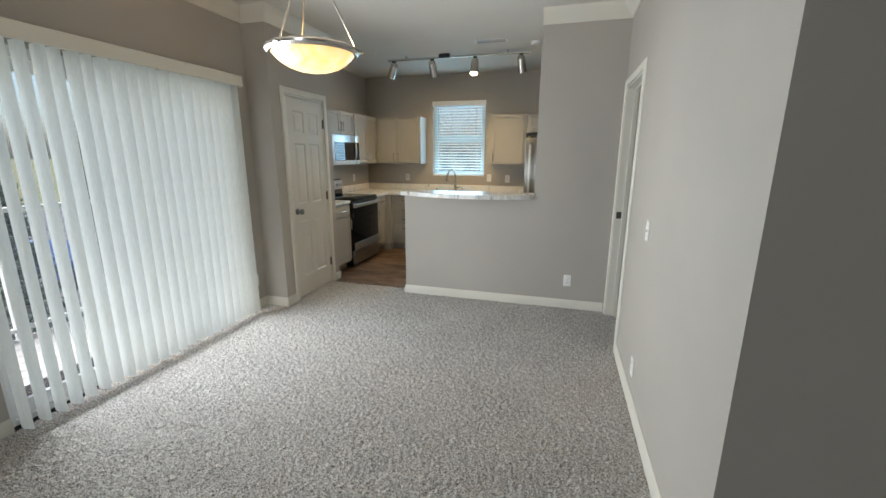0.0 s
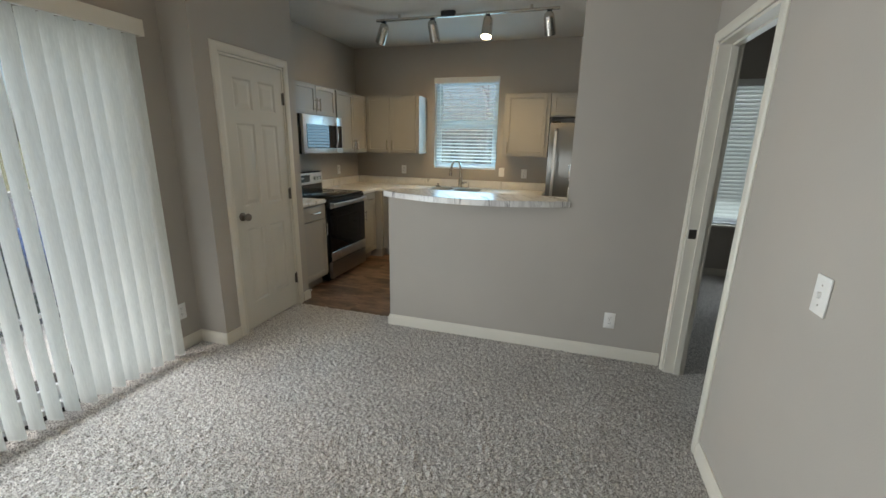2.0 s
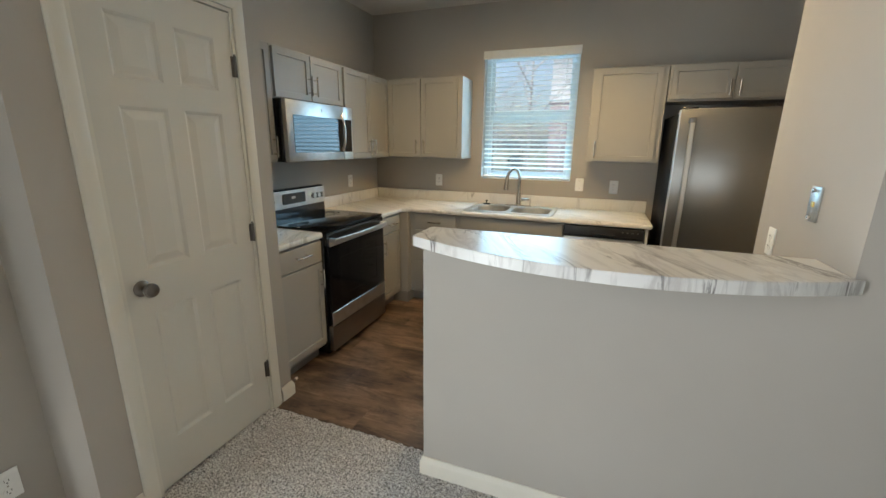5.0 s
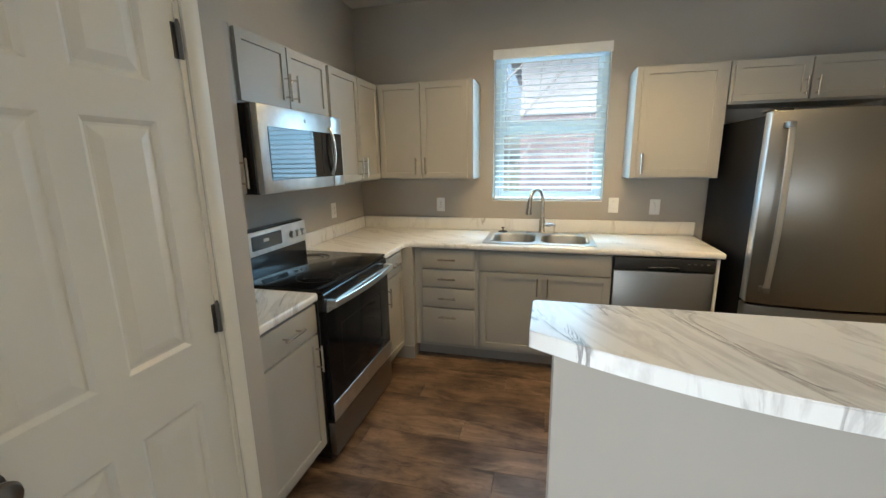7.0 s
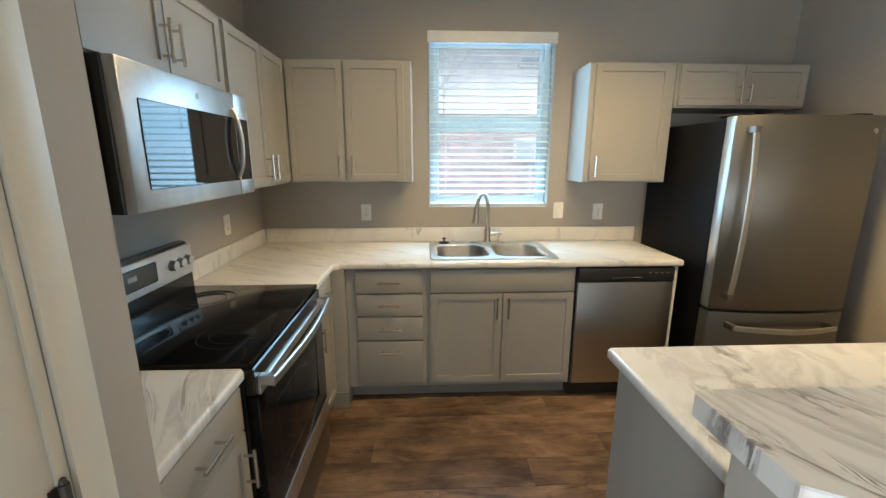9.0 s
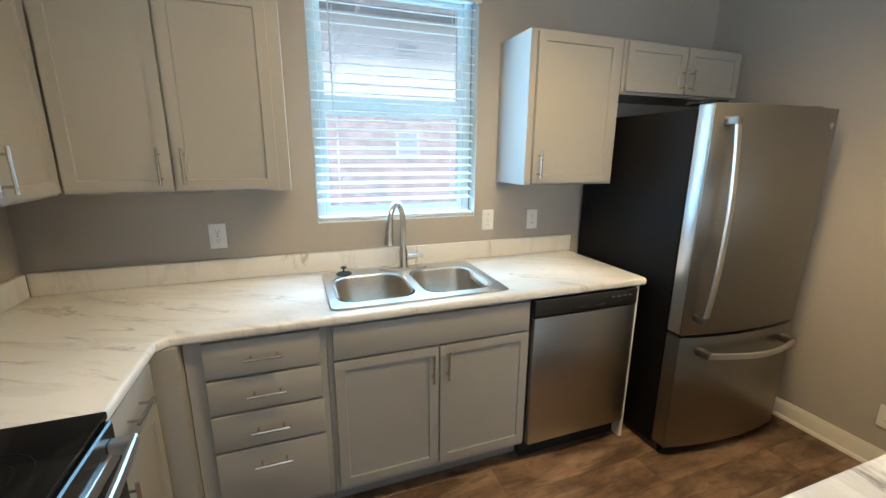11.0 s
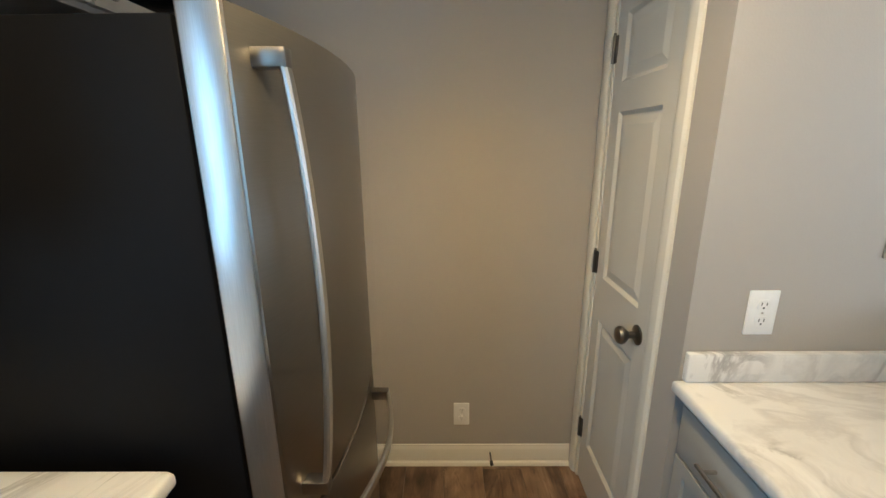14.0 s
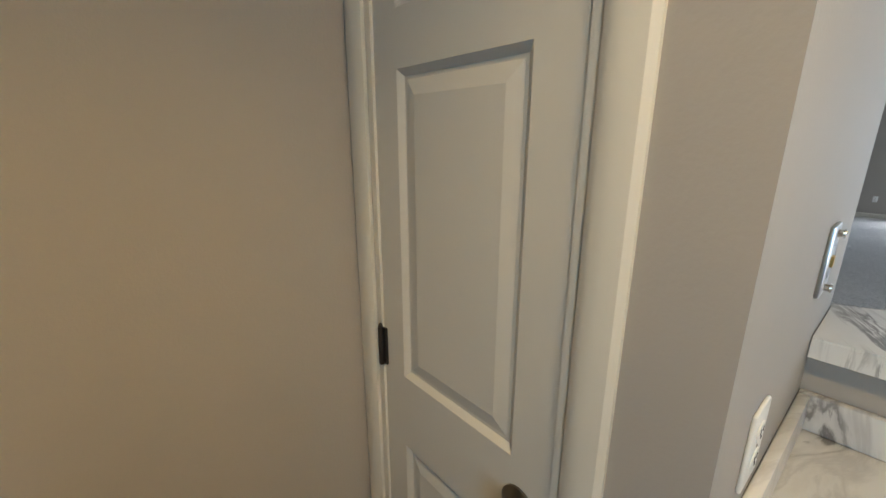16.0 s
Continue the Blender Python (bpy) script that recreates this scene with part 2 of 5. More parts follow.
M_WALL = painted("greige_wall_paint", (0.41, 0.378, 0.336), 0.75, 0.03, 170, 0.16, 0.25)
M_CEIL = painted("ceiling_paint", (0.62, 0.60, 0.56), 0.9, 0.03, 120, 0.25, 0.2)
M_TRIM = painted("cream_trim_paint", (0.66, 0.625, 0.545), 0.38, 0.03, 60, 0.05)
M_DOOR = painted("cream_door_paint", (0.60, 0.57, 0.505), 0.42, 0.03, 90, 0.08)
M_CAB = painted("greige_cabinet_paint", (0.35, 0.337, 0.308), 0.42, 0.03, 140, 0.06)
# toe kicks: a darker tone than the cabinet fronts
M_TOE = painted("darker_toe_kick", (0.25, 0.24, 0.225), 0.6, 0.05)
M_CARPET = material("frieze_carpet", carpet_build)
M_MARBLE = material("marble_laminate", marble_build)
M_MARBLE_TURNED = material("marble_laminate_turned", lambda nt, bsdf: marble_build(nt, bsdf, 112, 1.8, 0.85, 0.0))
M_MARBLE_PALE = material("marble_laminate_pale", lambda nt, bsdf: marble_build(nt, bsdf, 28, 4.5, 0.5, 0.05))
M_PLANK = material("vinyl_plank", plank_build)
M_SUB = plain("subfloor", (0.03, 0.022, 0.018), 0.9)
M_VANE = material("pvc_vane", vane_build)
M_SLAT = plain("white_slat", (0.72, 0.76, 0.78), 0.5)
M_SINK = metal("sink_steel", (0.50, 0.47, 0.43), 0.33, (1, 40, 1))
M_FARPANE = plain("far_window_glass", (0.42, 0.48, 0.52), 0.2)
M_GLASS = material("window_glass", glass_build)
# stronger veil: window glare put into the pane itself
M_HAZED = material("hazed_window_glass", lambda nt, bsdf: glass_build(nt, bsdf, 0.2))
M_WHITE = plain("white_plastic", (0.80, 0.79, 0.76), 0.4)
M_VINYLF = plain("white_vinyl_frame", (0.78, 0.80, 0.81), 0.4)
M_STEEL = metal("brushed_steel", (0.60, 0.59, 0.57), 0.36, (60, 1, 1))
M_DSTEEL = metal("slate_steel", (0.29, 0.275, 0.255), 0.34, (1, 1, 60), 0.75)
M_MSTEEL = metal("mid_steel", (0.47, 0.455, 0.43), 0.34, (1, 1, 60), 0.7)
M_EDGE = metal("pale_door_edge", (0.62, 0.64, 0.66), 0.36, (60, 60, 1))
M_NICKEL = metal("brushed_nickel", (0.62, 0.58, 0.53), 0.27, (1, 1, 30))
M_BRONZE = metal("aged_nickel_knob", (0.20, 0.18, 0.16), 0.30, (1, 1, 1))
M_HINGE = metal("dark_hinge_metal", (0.12, 0.11, 0.10), 0.4, (1, 1, 1))
M_BLACK = plain("black_enamel", (0.008, 0.008, 0.009), 0.22, 0, 0.3)
M_BGLASS = plain("black_glass", (0.005, 0.005, 0.006), 0.09)
M_BGLASS.node_tree.nodes["Principled BSDF"].inputs["Specular IOR Level"].default_value = 0.22
M_DARKPRINT = plain("dark_print", (0.008, 0.008, 0.008), 0.11)
M_BPLAS = plain("black_plastic", (0.015, 0.015, 0.016), 0.45)
M_FSIDE = painted("fridge_side_black", (0.006, 0.006, 0.007), 0.50, 0.1, 500, 0.2, 0.12)
M_MIRROR = plain("dark_mirror_glass", (0.012, 0.012, 0.014), 0.03)
M_MIRROR.node_tree.nodes["Principled BSDF"].inputs["Specular IOR Level"].default_value = 0.45
M_DISP = plain("display_glass", (0.03, 0.035, 0.04), 0.15)
M_GREYPRINT = plain("grey_print", (0.45, 0.45, 0.45), 0.5)
M_DIMPRINT = plain("dim_print", (0.16, 0.16, 0.16), 0.5)
M_SLOT = plain("dark_slot", (0.03, 0.028, 0.025), 0.7)
M_BRASS = metal("brass_jack", (0.75, 0.52, 0.18), 0.35, (1, 1, 1))
M_BOWL = material("amber_glass_bowl", bowl_build)
M_BULB = material("lit_bulb", bulb_build)
M_BRICK = material("red_brick", brick_build)
M_SIDING = varied("white_siding", (0.76, 0.77, 0.78), (0.84, 0.85, 0.86), 2.0, 0.6)
M_ROOF = varied("grey_shingle", (0.10, 0.10, 0.11), (0.17, 0.17, 0.18), 9.0, 0.9)
M_DECK = varied("weathered_deck", (0.40, 0.385, 0.36), (0.56, 0.54, 0.51), 14.0, 0.8)
M_RAILW = plain("white_rail_paint", (0.72, 0.72, 0.70), 0.45)
M_GRASS = varied("winter_grass", (0.10, 0.11, 0.05), (0.20, 0.18, 0.09), 1.5, 0.95)
M_ASPH = varied("asphalt", (0.09, 0.09, 0.095), (0.15, 0.15, 0.155), 4.0, 0.9)
M_LEAF = varied("conifer_leaf", (0.05, 0.075, 0.045), (0.12, 0.155, 0.095), 8.0, 0.8)
M_BARK = varied("bark", (0.36, 0.33, 0.31), (0.52, 0.49, 0.46), 20.0, 0.9)
M_CARBLUE = plain("blue_car_paint", (0.05, 0.08, 0.20), 0.25, 0.2, 1.0)
M_CARRED = plain("red_car_paint", (0.30, 0.02, 0.02), 0.25, 0.1, 1.0)
M_TYRE = plain("tyre_rubber", (0.02, 0.02, 0.02), 0.85)

# ---- mesh helpers ----
I4 = Matrix.Identity(4)


def box(bm, x0, y0, z0, x1, y1, z1, bev=0.0, seg=1):
    """Adds a box, with its edges rounded off by bev."""
    m = Matrix.Translation(((x0 + x1) / 2, (y0 + y1) / 2, (z0 + z1) / 2)) @ Matrix.Diagonal((abs(x1 - x0), abs(y1 - y0), abs(z1 - z0), 1))
    made = bmesh.ops.create_cube(bm, size=1, matrix=m)["verts"]
    if bev:
        edges = list({e for v in made for e in v.link_edges})
        bmesh.ops.bevel(bm, geom=edges, offset=bev, segments=seg, affect="EDGES", profile=0.5)
    return bm


def boxed(*a, **k):
    return box(bmesh.new(), *a, **k)


def tube(bm, pts, r, sides=10, cap=True):
    """A round bar along a line of points; r may be one radius or one a point."""
    pts = [Vector(p) for p in pts]
    rs = r if isinstance(r, (list, tuple)) else [r] * len(pts)
    rings = []
    up = None
    for i, p in enumerate(pts):
        d = (pts[min(i + 1, len(pts) - 1)] - pts[max(i - 1, 0)]).normalized()
        if up is None:
            up = Vector((0, 0, 1)) if abs(d.z) < 0.9 else Vector((1, 0, 0))
        side = d.cross(up).normalized()
        up = side.cross(d).normalized()
        rings.append([bm.verts.new(p + rs[i] * (math.cos(a) * side + math.sin(a) * up)) for a in [2 * math.pi * k / sides for k in range(sides)]])
    for a, b in zip(rings, rings[1:]):
        for k in range(sides):
            bm.faces.new((a[k], a[(k + 1) % sides], b[(k + 1) % sides], b[k]))
    if cap:
        bm.faces.new(rings[0][::-1])
        bm.faces.new(rings[-1])
    return bm


def lathe(bm, profile, m=I4, sides=24):
    """Turns (radius, height) pairs about the local z axis."""
    rings = []
    for r, z in profile:
        if r < 1e-5:
            rings.append([bm.verts.new(m @ Vector((0, 0, z)))])
        else:
            rings.append([bm.verts.new(m @ Vector((r * math.cos(2 * math.pi * k / sides), r * math.sin(2 * math.pi * k / sides), z))) for k in range(sides)])
    for a, b in zip(rings, rings[1:]):
        for k in range(sides):
            j = (k + 1) % sides
            if len(a) == 1 and len(b) == 1:
                continue
            if len(a) == 1:
                bm.faces.new((a[0], b[j], b[k]))
            elif len(b) == 1:
                bm.faces.new((a[k], a[j], b[0]))
            else:
                bm.faces.new((a[k], a[j], b[j], b[k]))
    return bm


def prism(bm, outline, z0, z1, bev=0.0, seg=2):
    """A plate with the given outline in plan; bev rounds its upper and lower rim."""
    lo = [bm.verts.new((x, y, z0)) for x, y in outline]
    hi = [bm.verts.new((x, y, z1)) for x, y in outline]
    n = len(outline)
    bottom = bm.faces.new(lo[::-1])
    top = bm.faces.new(hi)
    for k in range(n):
        bm.faces.new((lo[k], lo[(k + 1) % n], hi[(k + 1) % n], hi[k]))
    bm.normal_update()
    if bev:
        bmesh.ops.bevel(bm, geom=list(top.edges) + list(bottom.edges), offset=bev, segments=seg, affect="EDGES", profile=0.5)
    return bm


def to_mesh(name, bm, mat, m=I4, smooth=0.6):
    bm.transform(m)
    bmesh.ops.recalc_face_normals(bm, faces=bm.faces[:])
    me = bpy.data.meshes.new(name)
    bm.to_mesh(me)
    bm.free()
    me.materials.append(mat)
    if smooth:
        me.shade_smooth()
        me.set_sharp_from_angle(angle=smooth)
    return me


def part(name, bm, mat, parent=None, label="", m=I4, smooth=0.6):
    ob = new(name, to_mesh(name, bm, mat, m, smooth))
    if parent is not None:
        ob.parent = parent
        if parent.data is None:
            ob.matrix_parent_inverse = parent.matrix_basis.inverted()
    if label:
        ob["label"] = label
    return ob


def thing(name, label, category, at=(0, 0, 0), group="", kind=""):
    ob = new(name)
    ob.empty_display_size = 0.1
    ob.matrix_basis = Matrix.Translation(at)
    return tagged(ob, label, category, group, kind)


def setting(name, bm, mat, label, category, smooth=0.6):
    return tagged(part(name, bm, mat, smooth=smooth), label, category, kind="structure")


def moulding(bm, pts, profile, closed_ends=True):
    """Sweeps (out, up) pairs along a line in plan with mitred corners; out is to the left of the way."""
    pts = [Vector(p) for p in pts]
    rings = []
    for i, p in enumerate(pts):
        d0 = (p - pts[i - 1]).normalized() if i else None
        d1 = (pts[i + 1] - p).normalized() if i < len(pts) - 1 else None
        n0 = Vector((-d0.y, d0.x)) if d0 else None
        n1 = Vector((-d1.y, d1.x)) if d1 else None
        if n0 and n1:
            n = (n0 + n1).normalized()
            n = n / max(0.3, n.dot(n0))
        else:
            n = n0 or n1
        rings.append([bm.verts.new((p.x + n.x * o, p.y + n.y * o, z)) for o, z in profile])
    k = len(profile)
    for a, b in zip(rings, rings[1:]):
        for j in range(k):
            bm.faces.new((a[j], a[(j + 1) % k], b[(j + 1) % k], b[j]))
    if closed_ends:
        bm.faces.new(rings[0])
        bm.faces.new(rings[-1][::-1])
    return bm


def arc(cx, cy, r, a0, a1, n):
    return [(cx + r * math.cos(radians(a0 + (a1 - a0) * k / n)), cy + r * math.sin(radians(a0 + (a1 - a0) * k / n))) for k in range(n + 1)]


def turned(x, y, z, deg):
    return Matrix.Translation((x, y, z)) @ Matrix.Rotation(radians(deg), 4, "Z")


# ---- structure: walls, floors, ceiling ----
H = 2.71


def wall(name, x0, y0, x1, y1, holes=(), label="greige painted drywall wall", z1=H):
    """A wall along x or y; holes are (from, to, bottom, top) along its length."""
    bm = bmesh.new()
    along_x = abs(x1 - x0) > abs(y1 - y0)
    lo, hi = (x0, x1) if along_x else (y0, y1)

    def put(a, b, za, zb):
        if b - a > 1e-4 and zb - za > 1e-4:
            if along_x:
                box(bm, a, y0, za, b, y1, zb)
            else:
                box(bm, x0, a, za, x1, b, zb)
    at = lo
    for a, b, za, zb in sorted(holes):
        put(at, a, 0, z1)
        put(a, b, 0, za)
        put(a, b, zb, z1)
        at = b
    put(at, hi, 0, z1)
    return setting(name, bm, M_WALL, label, "wall", smooth=0)


wall("wall_back", -3.1, 6.8, 4.1, 6.95, [(-1.80, -0.95, 1.15, 2.30), (1.25, 2.35, 0.62, 2.2)])
wall("wall_kitchen_left", -3.1, 4.44, -2.975, 6.8)
wall("wall_closet_end", -2.975, 4.44, -2.31, 4.54)
wall("wall_closet_front", -2.43, 3.64, -2.31, 4.44, [(3.735, 4.39, 0, 2.045)])
wall("wall_closet_jog", -2.55, 3.54, -2.31, 3.64)
wall("wall_left", -2.70, -6.0, -2.55, 4.44, [(1.49, 3.29, 0.0, 2.04)])
wall("wall_dining_front", 0.0, 4.275, 0.865, 4.40)
wall("wall_telephone", 0.0, 4.40, 0.10, 4.94)
wall("wall_pantry", 0.0, 4.94, 0.745, 5.06, [(0.165, 0.645, 0, 2.045)])
wall("wall_kitchen_right", 0.708, 4.40, 0.865, 6.8)
wall("wall_right", 0.725, 1.46, 0.845, 4.275, [(3.44, 4.205, 0, 2.05)])
wall("wall_hall", 0.845, 1.46, 4.1, 1.58)
wall("wall_far_right", 4.1, -6.0, 4.22, 6.95)
wall("wall_living_end", -2.70, -6.0, 4.1, -5.85, [(-1.8, 0.0, 0.7, 2.2)])
wall("wall_peninsula", -1.33, 4.275, 0.0, 4.46, label="greige painted half wall under the bar top", z1=1.068)
wall("wall_chimney_breast", 0.95, -2.9, 3.0, -2.5)

bm = bmesh.new()
box(bm, -3.1, -6.0, H, 4.22, 6.95, H + 0.12)
setting("ceiling", bm, M_CEIL, "off-white painted flat ceiling", "ceiling", smooth=0)

# pile of the carpet where it lies near
NX, NY = 540, 660
gx, gy = np.linspace(-2.56, 0.73, NX), np.linspace(0.35, 4.40, NY)
rng = np.random.RandomState(4)
pile = rng.rand(NY, NX)
soft = sum(np.roll(np.roll(pile, a, 0), b, 1) for a in (-1, 0, 1) for b in (-1, 0, 1)) / 9
pile = 0.8 * (pile - 0.5) + 1.5 * (soft - 0.5)
px, py = np.meshgrid(gx, gy)
px = px + (rng.rand(NY, NX) - 0.5) * 0.004
py = py + (rng.rand(NY, NX) - 0.5) * 0.005
verts = np.stack([px, py, 0.011 * pile - 0.003], -1).reshape(-1, 3)
ii = (np.arange(NY - 1)[:, None] * NX + np.arange(NX - 1)[None, :]).reshape(-1)
faces = np.stack([ii, ii + 1, ii + NX + 1, ii + NX], -1)
me = bpy.data.meshes.new("carpet")
me.from_pydata(verts.tolist(), [], faces.tolist())
me.materials.append(M_CARPET)
me.shade_smooth()
tagged(new("carpet", me), "grey-beige frieze carpet with flecked pile", "carpet", kind="structure")

bm = bmesh.new()
box(bm, -2.55, -5.85, -0.10, 4.1, 0.352, -0.003)
box(bm, 0.724, 0.352, -0.10, 4.1, 6.8, -0.003)
setting("carpet_beyond", bm, M_CARPET, "grey-beige frieze carpet", "carpet", smooth=0)
bm = boxed(-3.1, 0.352, -0.12, 0.724, 6.8, -0.022)
setting("subfloor", bm, M_SUB, "dark subfloor under the planks", "floor", smooth=0)

BASE = [(0, 0), (0.014, 0), (0.014, 0.062), (0.011, 0.070), (0.007, 0.078), (0.005, 0.088), (0, 0.088)]
CROWN = [(0, H - 0.115), (0.012, H - 0.112), (0.020, H - 0.095), (0.034, H - 0.078), (0.060, H - 0.048), (0.078, H - 0.034), (0.088, H - 0.012), (0.092, H), (0, H)]


def baseboard(*pts):
    return setting("baseboard", moulding(bmesh.new(), pts, BASE), M_TRIM, "cream painted wooden baseboard with eased top edge", "baseboard", smooth=0.5)


baseboard((-2.55, 1.49), (-2.55, -5.85))
baseboard((-2.31, 3.672), (-2.31, 3.54), (-2.55, 3.54), (-2.55, 3.30))
baseboard((-2.375, 4.54), (-2.31, 4.54), (-2.31, 4.455))
baseboard((0.705, 4.275), (-1.33, 4.275), (-1.33, 4.46))
baseboard((0.725, 1.46), (0.725, 3.375))
baseboard((4.1, 1.46), (0.725, 1.46))
KBASE = [(0, 0), (0.030, 0), (0.029, 0.008), (0.024, 0.015), (0.014, 0.018), (0.014, 0.078), (0.011, 0.086), (0.007, 0.094), (0.005, 0.102), (0, 0.102)]
setting("baseboard", moulding(bmesh.new(), [(0.708, 5.076), (0.708, 6.05)], KBASE), M_TRIM, "cream painted baseboard with shoe moulding", "baseboard", smooth=0.5)
baseboard((4.1, 6.8), (0.865, 6.8))
baseboard((0.865, 6.8), (0.865, 4.40))
baseboard((-2.55, -5.85), (0.95, -5.85))
baseboard((0.95, -2.5), (3.0, -2.5))
crown = moulding(bmesh.new(), [(0.725, 1.46), (0.725, 4.275), (0.0, 4.275)], CROWN)
setting("crown_moulding", crown, M_TRIM, "cream painted crown moulding", "crown moulding", smooth=0.5)
crown = moulding(bmesh.new(), [(-2.31, 4.54), (-2.31, 3.54), (-2.55, 3.54), (-2.55, -5.85)], CROWN)
setting("crown_moulding", crown, M_TRIM, "cream painted crown moulding", "crown moulding", smooth=0.5)

# ---- trim of the openings ----
CASING = [(0, 0), (0.058, 0), (0.058, 0.006), (0.050, 0.013), (0.030, 0.016), (0.012, 0.014), (0.004, 0.010), (0, 0.008)]


def casing(name, m, w, h, cut_left=0.058, cut_right=0.058):
    """Three sides of door trim round an opening w wide and h high; local x along the wall, -y out of it."""
    holder = thing(name, "cream painted moulded door casing", "door casing", m.translation, kind="structure")
    for side, cut in (("left", cut_left), ("right", cut_right)):
        bm = bmesh.new()
        ring = []
        for z_at in (0, 1):
            row = []
            for o, d in CASING:
                o = min(o, cut)
                z = 0 if z_at == 0 else h + o
                x = -o if side == "left" else w + o
                row.append(bm.verts.new((x, -d, z)))
            ring.append(row)
        k = len(CASING)
        for j in range(k):
            bm.faces.new((ring[0][j], ring[0][(j + 1) % k], ring[1][(j + 1) % k], ring[1][j]))
        bm.faces.new(ring[0])
        bm.faces.new(ring[1][::-1])
        part("side_casing", bm, M_TRIM, holder, m=m, smooth=0.5)
    bm = bmesh.new()
    ring = []
    for x_at in (0, 1):
        ring.append([bm.verts.new((-min(o, cut_left) if x_at == 0 else w + min(o, cut_right), -d, h + o)) for o, d in CASING])
    k = len(CASING)
    for j in range(k):
        bm.faces.new((ring[0][j], ring[0][(j + 1) % k], ring[1][(j + 1) % k], ring[1][j]))
    bm.faces.new(ring[0])
    bm.faces.new(ring[1][::-1])
    part("head_casing", bm, M_TRIM, holder, m=m, smooth=0.5)
    return holder


def jambs(m, w, h, depth, stop_at, holder):
    bm = bmesh.new()
    box(bm, 0.002, 0.0, 0, 0.018, depth, h - 0.018)
    box(bm, 0.018, stop_at, 0, 0.030, stop_at + 0.035, h - 0.030)
    part("jamb", bm, M_TRIM, holder, m=m, smooth=0)
    bm = bmesh.new()
    box(bm, w - 0.018, 0.0, 0, w - 0.002, depth, h - 0.018)
    box(bm, w - 0.030, stop_at, 0, w - 0.018, stop_at + 0.035, h - 0.030)
    part("jamb", bm, M_TRIM, holder, m=m, smooth=0)
    bm = bmesh.new()
    box(bm, 0.002, 0.0, h - 0.018, w - 0.002, depth, h - 0.002)
    box(bm, 0.030, stop_at, h - 0.030, w - 0.030, stop_at + 0.035, h - 0.018)
    part("head_jamb", bm, M_TRIM, holder, m=m, smooth=0)


def knob_on(door, m, x, z):
    """A round knob on a rosette, standing out along local -y."""
    out = m @ Matrix.Translation((x, 0, z)) @ Matrix.Rotation(radians(90), 4, "X")
    k = part("door_knob", lathe(bmesh.new(), [(0, 0), (0.032, 0), (0.032, 0.004), (0.024, 0.009), (0.012, 0.012), (0.011, 0.030), (0.018, 0.036), (0.027, 0.046), (0.029, 0.055), (0.025, 0.064), (0.014, 0.069), (0, 0.070)], out), M_BRONZE, door, "dark brushed nickel round knob")
    return k


def panel_door(name, m, w, h, columns, rows, hinge_left, label, at_knob):
    """A moulded door: a slab with sunk panels and a raised field in each."""
    d = thing(name, label, "door", m.translation, kind="structure")
    bm = bmesh.new()
    xs = sorted({0.0, w, *[v for c in columns for v in c]})
    zs = sorted({0.012, h, *[v for r in rows for v in r]})
    grid = [[bm.verts.new((x, 0, z)) for z in zs] for x in xs]
    sunk = []
    for i in range(len(xs) - 1):
        for j in range(len(zs) - 1):
            f = bm.faces.new((grid[i][j], grid[i + 1][j], grid[i + 1][j + 1], grid[i][j + 1]))
            if any(abs(xs[i] - c[0]) < 1e-6 for c in columns) and any(abs(zs[j] - r[0]) < 1e-6 for r in rows):
                sunk.append(f)
    bm.normal_update()
    for f in sunk:
        bmesh.ops.inset_region(bm, faces=[f], thickness=0.010, depth=-0.005)
        bmesh.ops.inset_region(bm, faces=[f], thickness=0.007, depth=-0.004)
    rim = [e for e in bm.edges if len(e.link_faces) == 1]
    back = bmesh.ops.extrude_edge_only(bm, edges=rim)["geom"]
    for v in [g for g in back if isinstance(g, bmesh.types.BMVert)]:
        v.co.y = 0.035
    bmesh.ops.holes_fill(bm, edges=[e for e in bm.edges if len(e.link_faces) == 1])
    slab = part("slab", bm, M_DOOR, d, m=m, smooth=0.25)
    for c0, c1 in columns:
        for r0, r1 in rows:
            bm = bmesh.new()
            lo = [bm.verts.new((x, 0.0093, z)) for x, z in ((c0 + 0.017, r0 + 0.017), (c1 - 0.017, r0 + 0.017), (c1 - 0.017, r1 - 0.017), (c0 + 0.017, r1 - 0.017))]
            hi = [bm.verts.new((x, 0.003, z)) for x, z in ((c0 + 0.045, r0 + 0.045), (c1 - 0.045, r0 + 0.045), (c1 - 0.045, r1 - 0.045), (c0 + 0.045, r1 - 0.045))]
            bm.faces.new(hi)
            bm.faces.new(lo[::-1])
            for k in range(4):
                bm.faces.new((lo[k], lo[(k + 1) % 4], hi[(k + 1) % 4], hi[k]))
            part("panel", bm, M_DOOR, slab, m=m, smooth=0.2)
    knob_on(d, m, *at_knob)
    hx = -0.003 if hinge_left else w + 0.003
    for z in (0.26, 1.03, 1.80):
        bm = tube(bmesh.new(), [(hx, -0.008, z - 0.045), (hx, -0.008, z + 0.045)], 0.0065, 8)
        box(bm, hx - 0.015, -0.004, z - 0.044, hx + 0.015, 0.003, z + 0.044)
        lathe(bm, [(0, 0), (0.005, 0.001), (0.004, 0.008), (0, 0.010)], Matrix.Translation((hx, -0.008, z + 0.045)), 8)
        part("hinge", bm, M_HINGE, d, "dark metal butt hinge", m=m)
    return d


THREE = [(0.22, 0.81), (0.985, 1.59), (1.685, 1.90)]
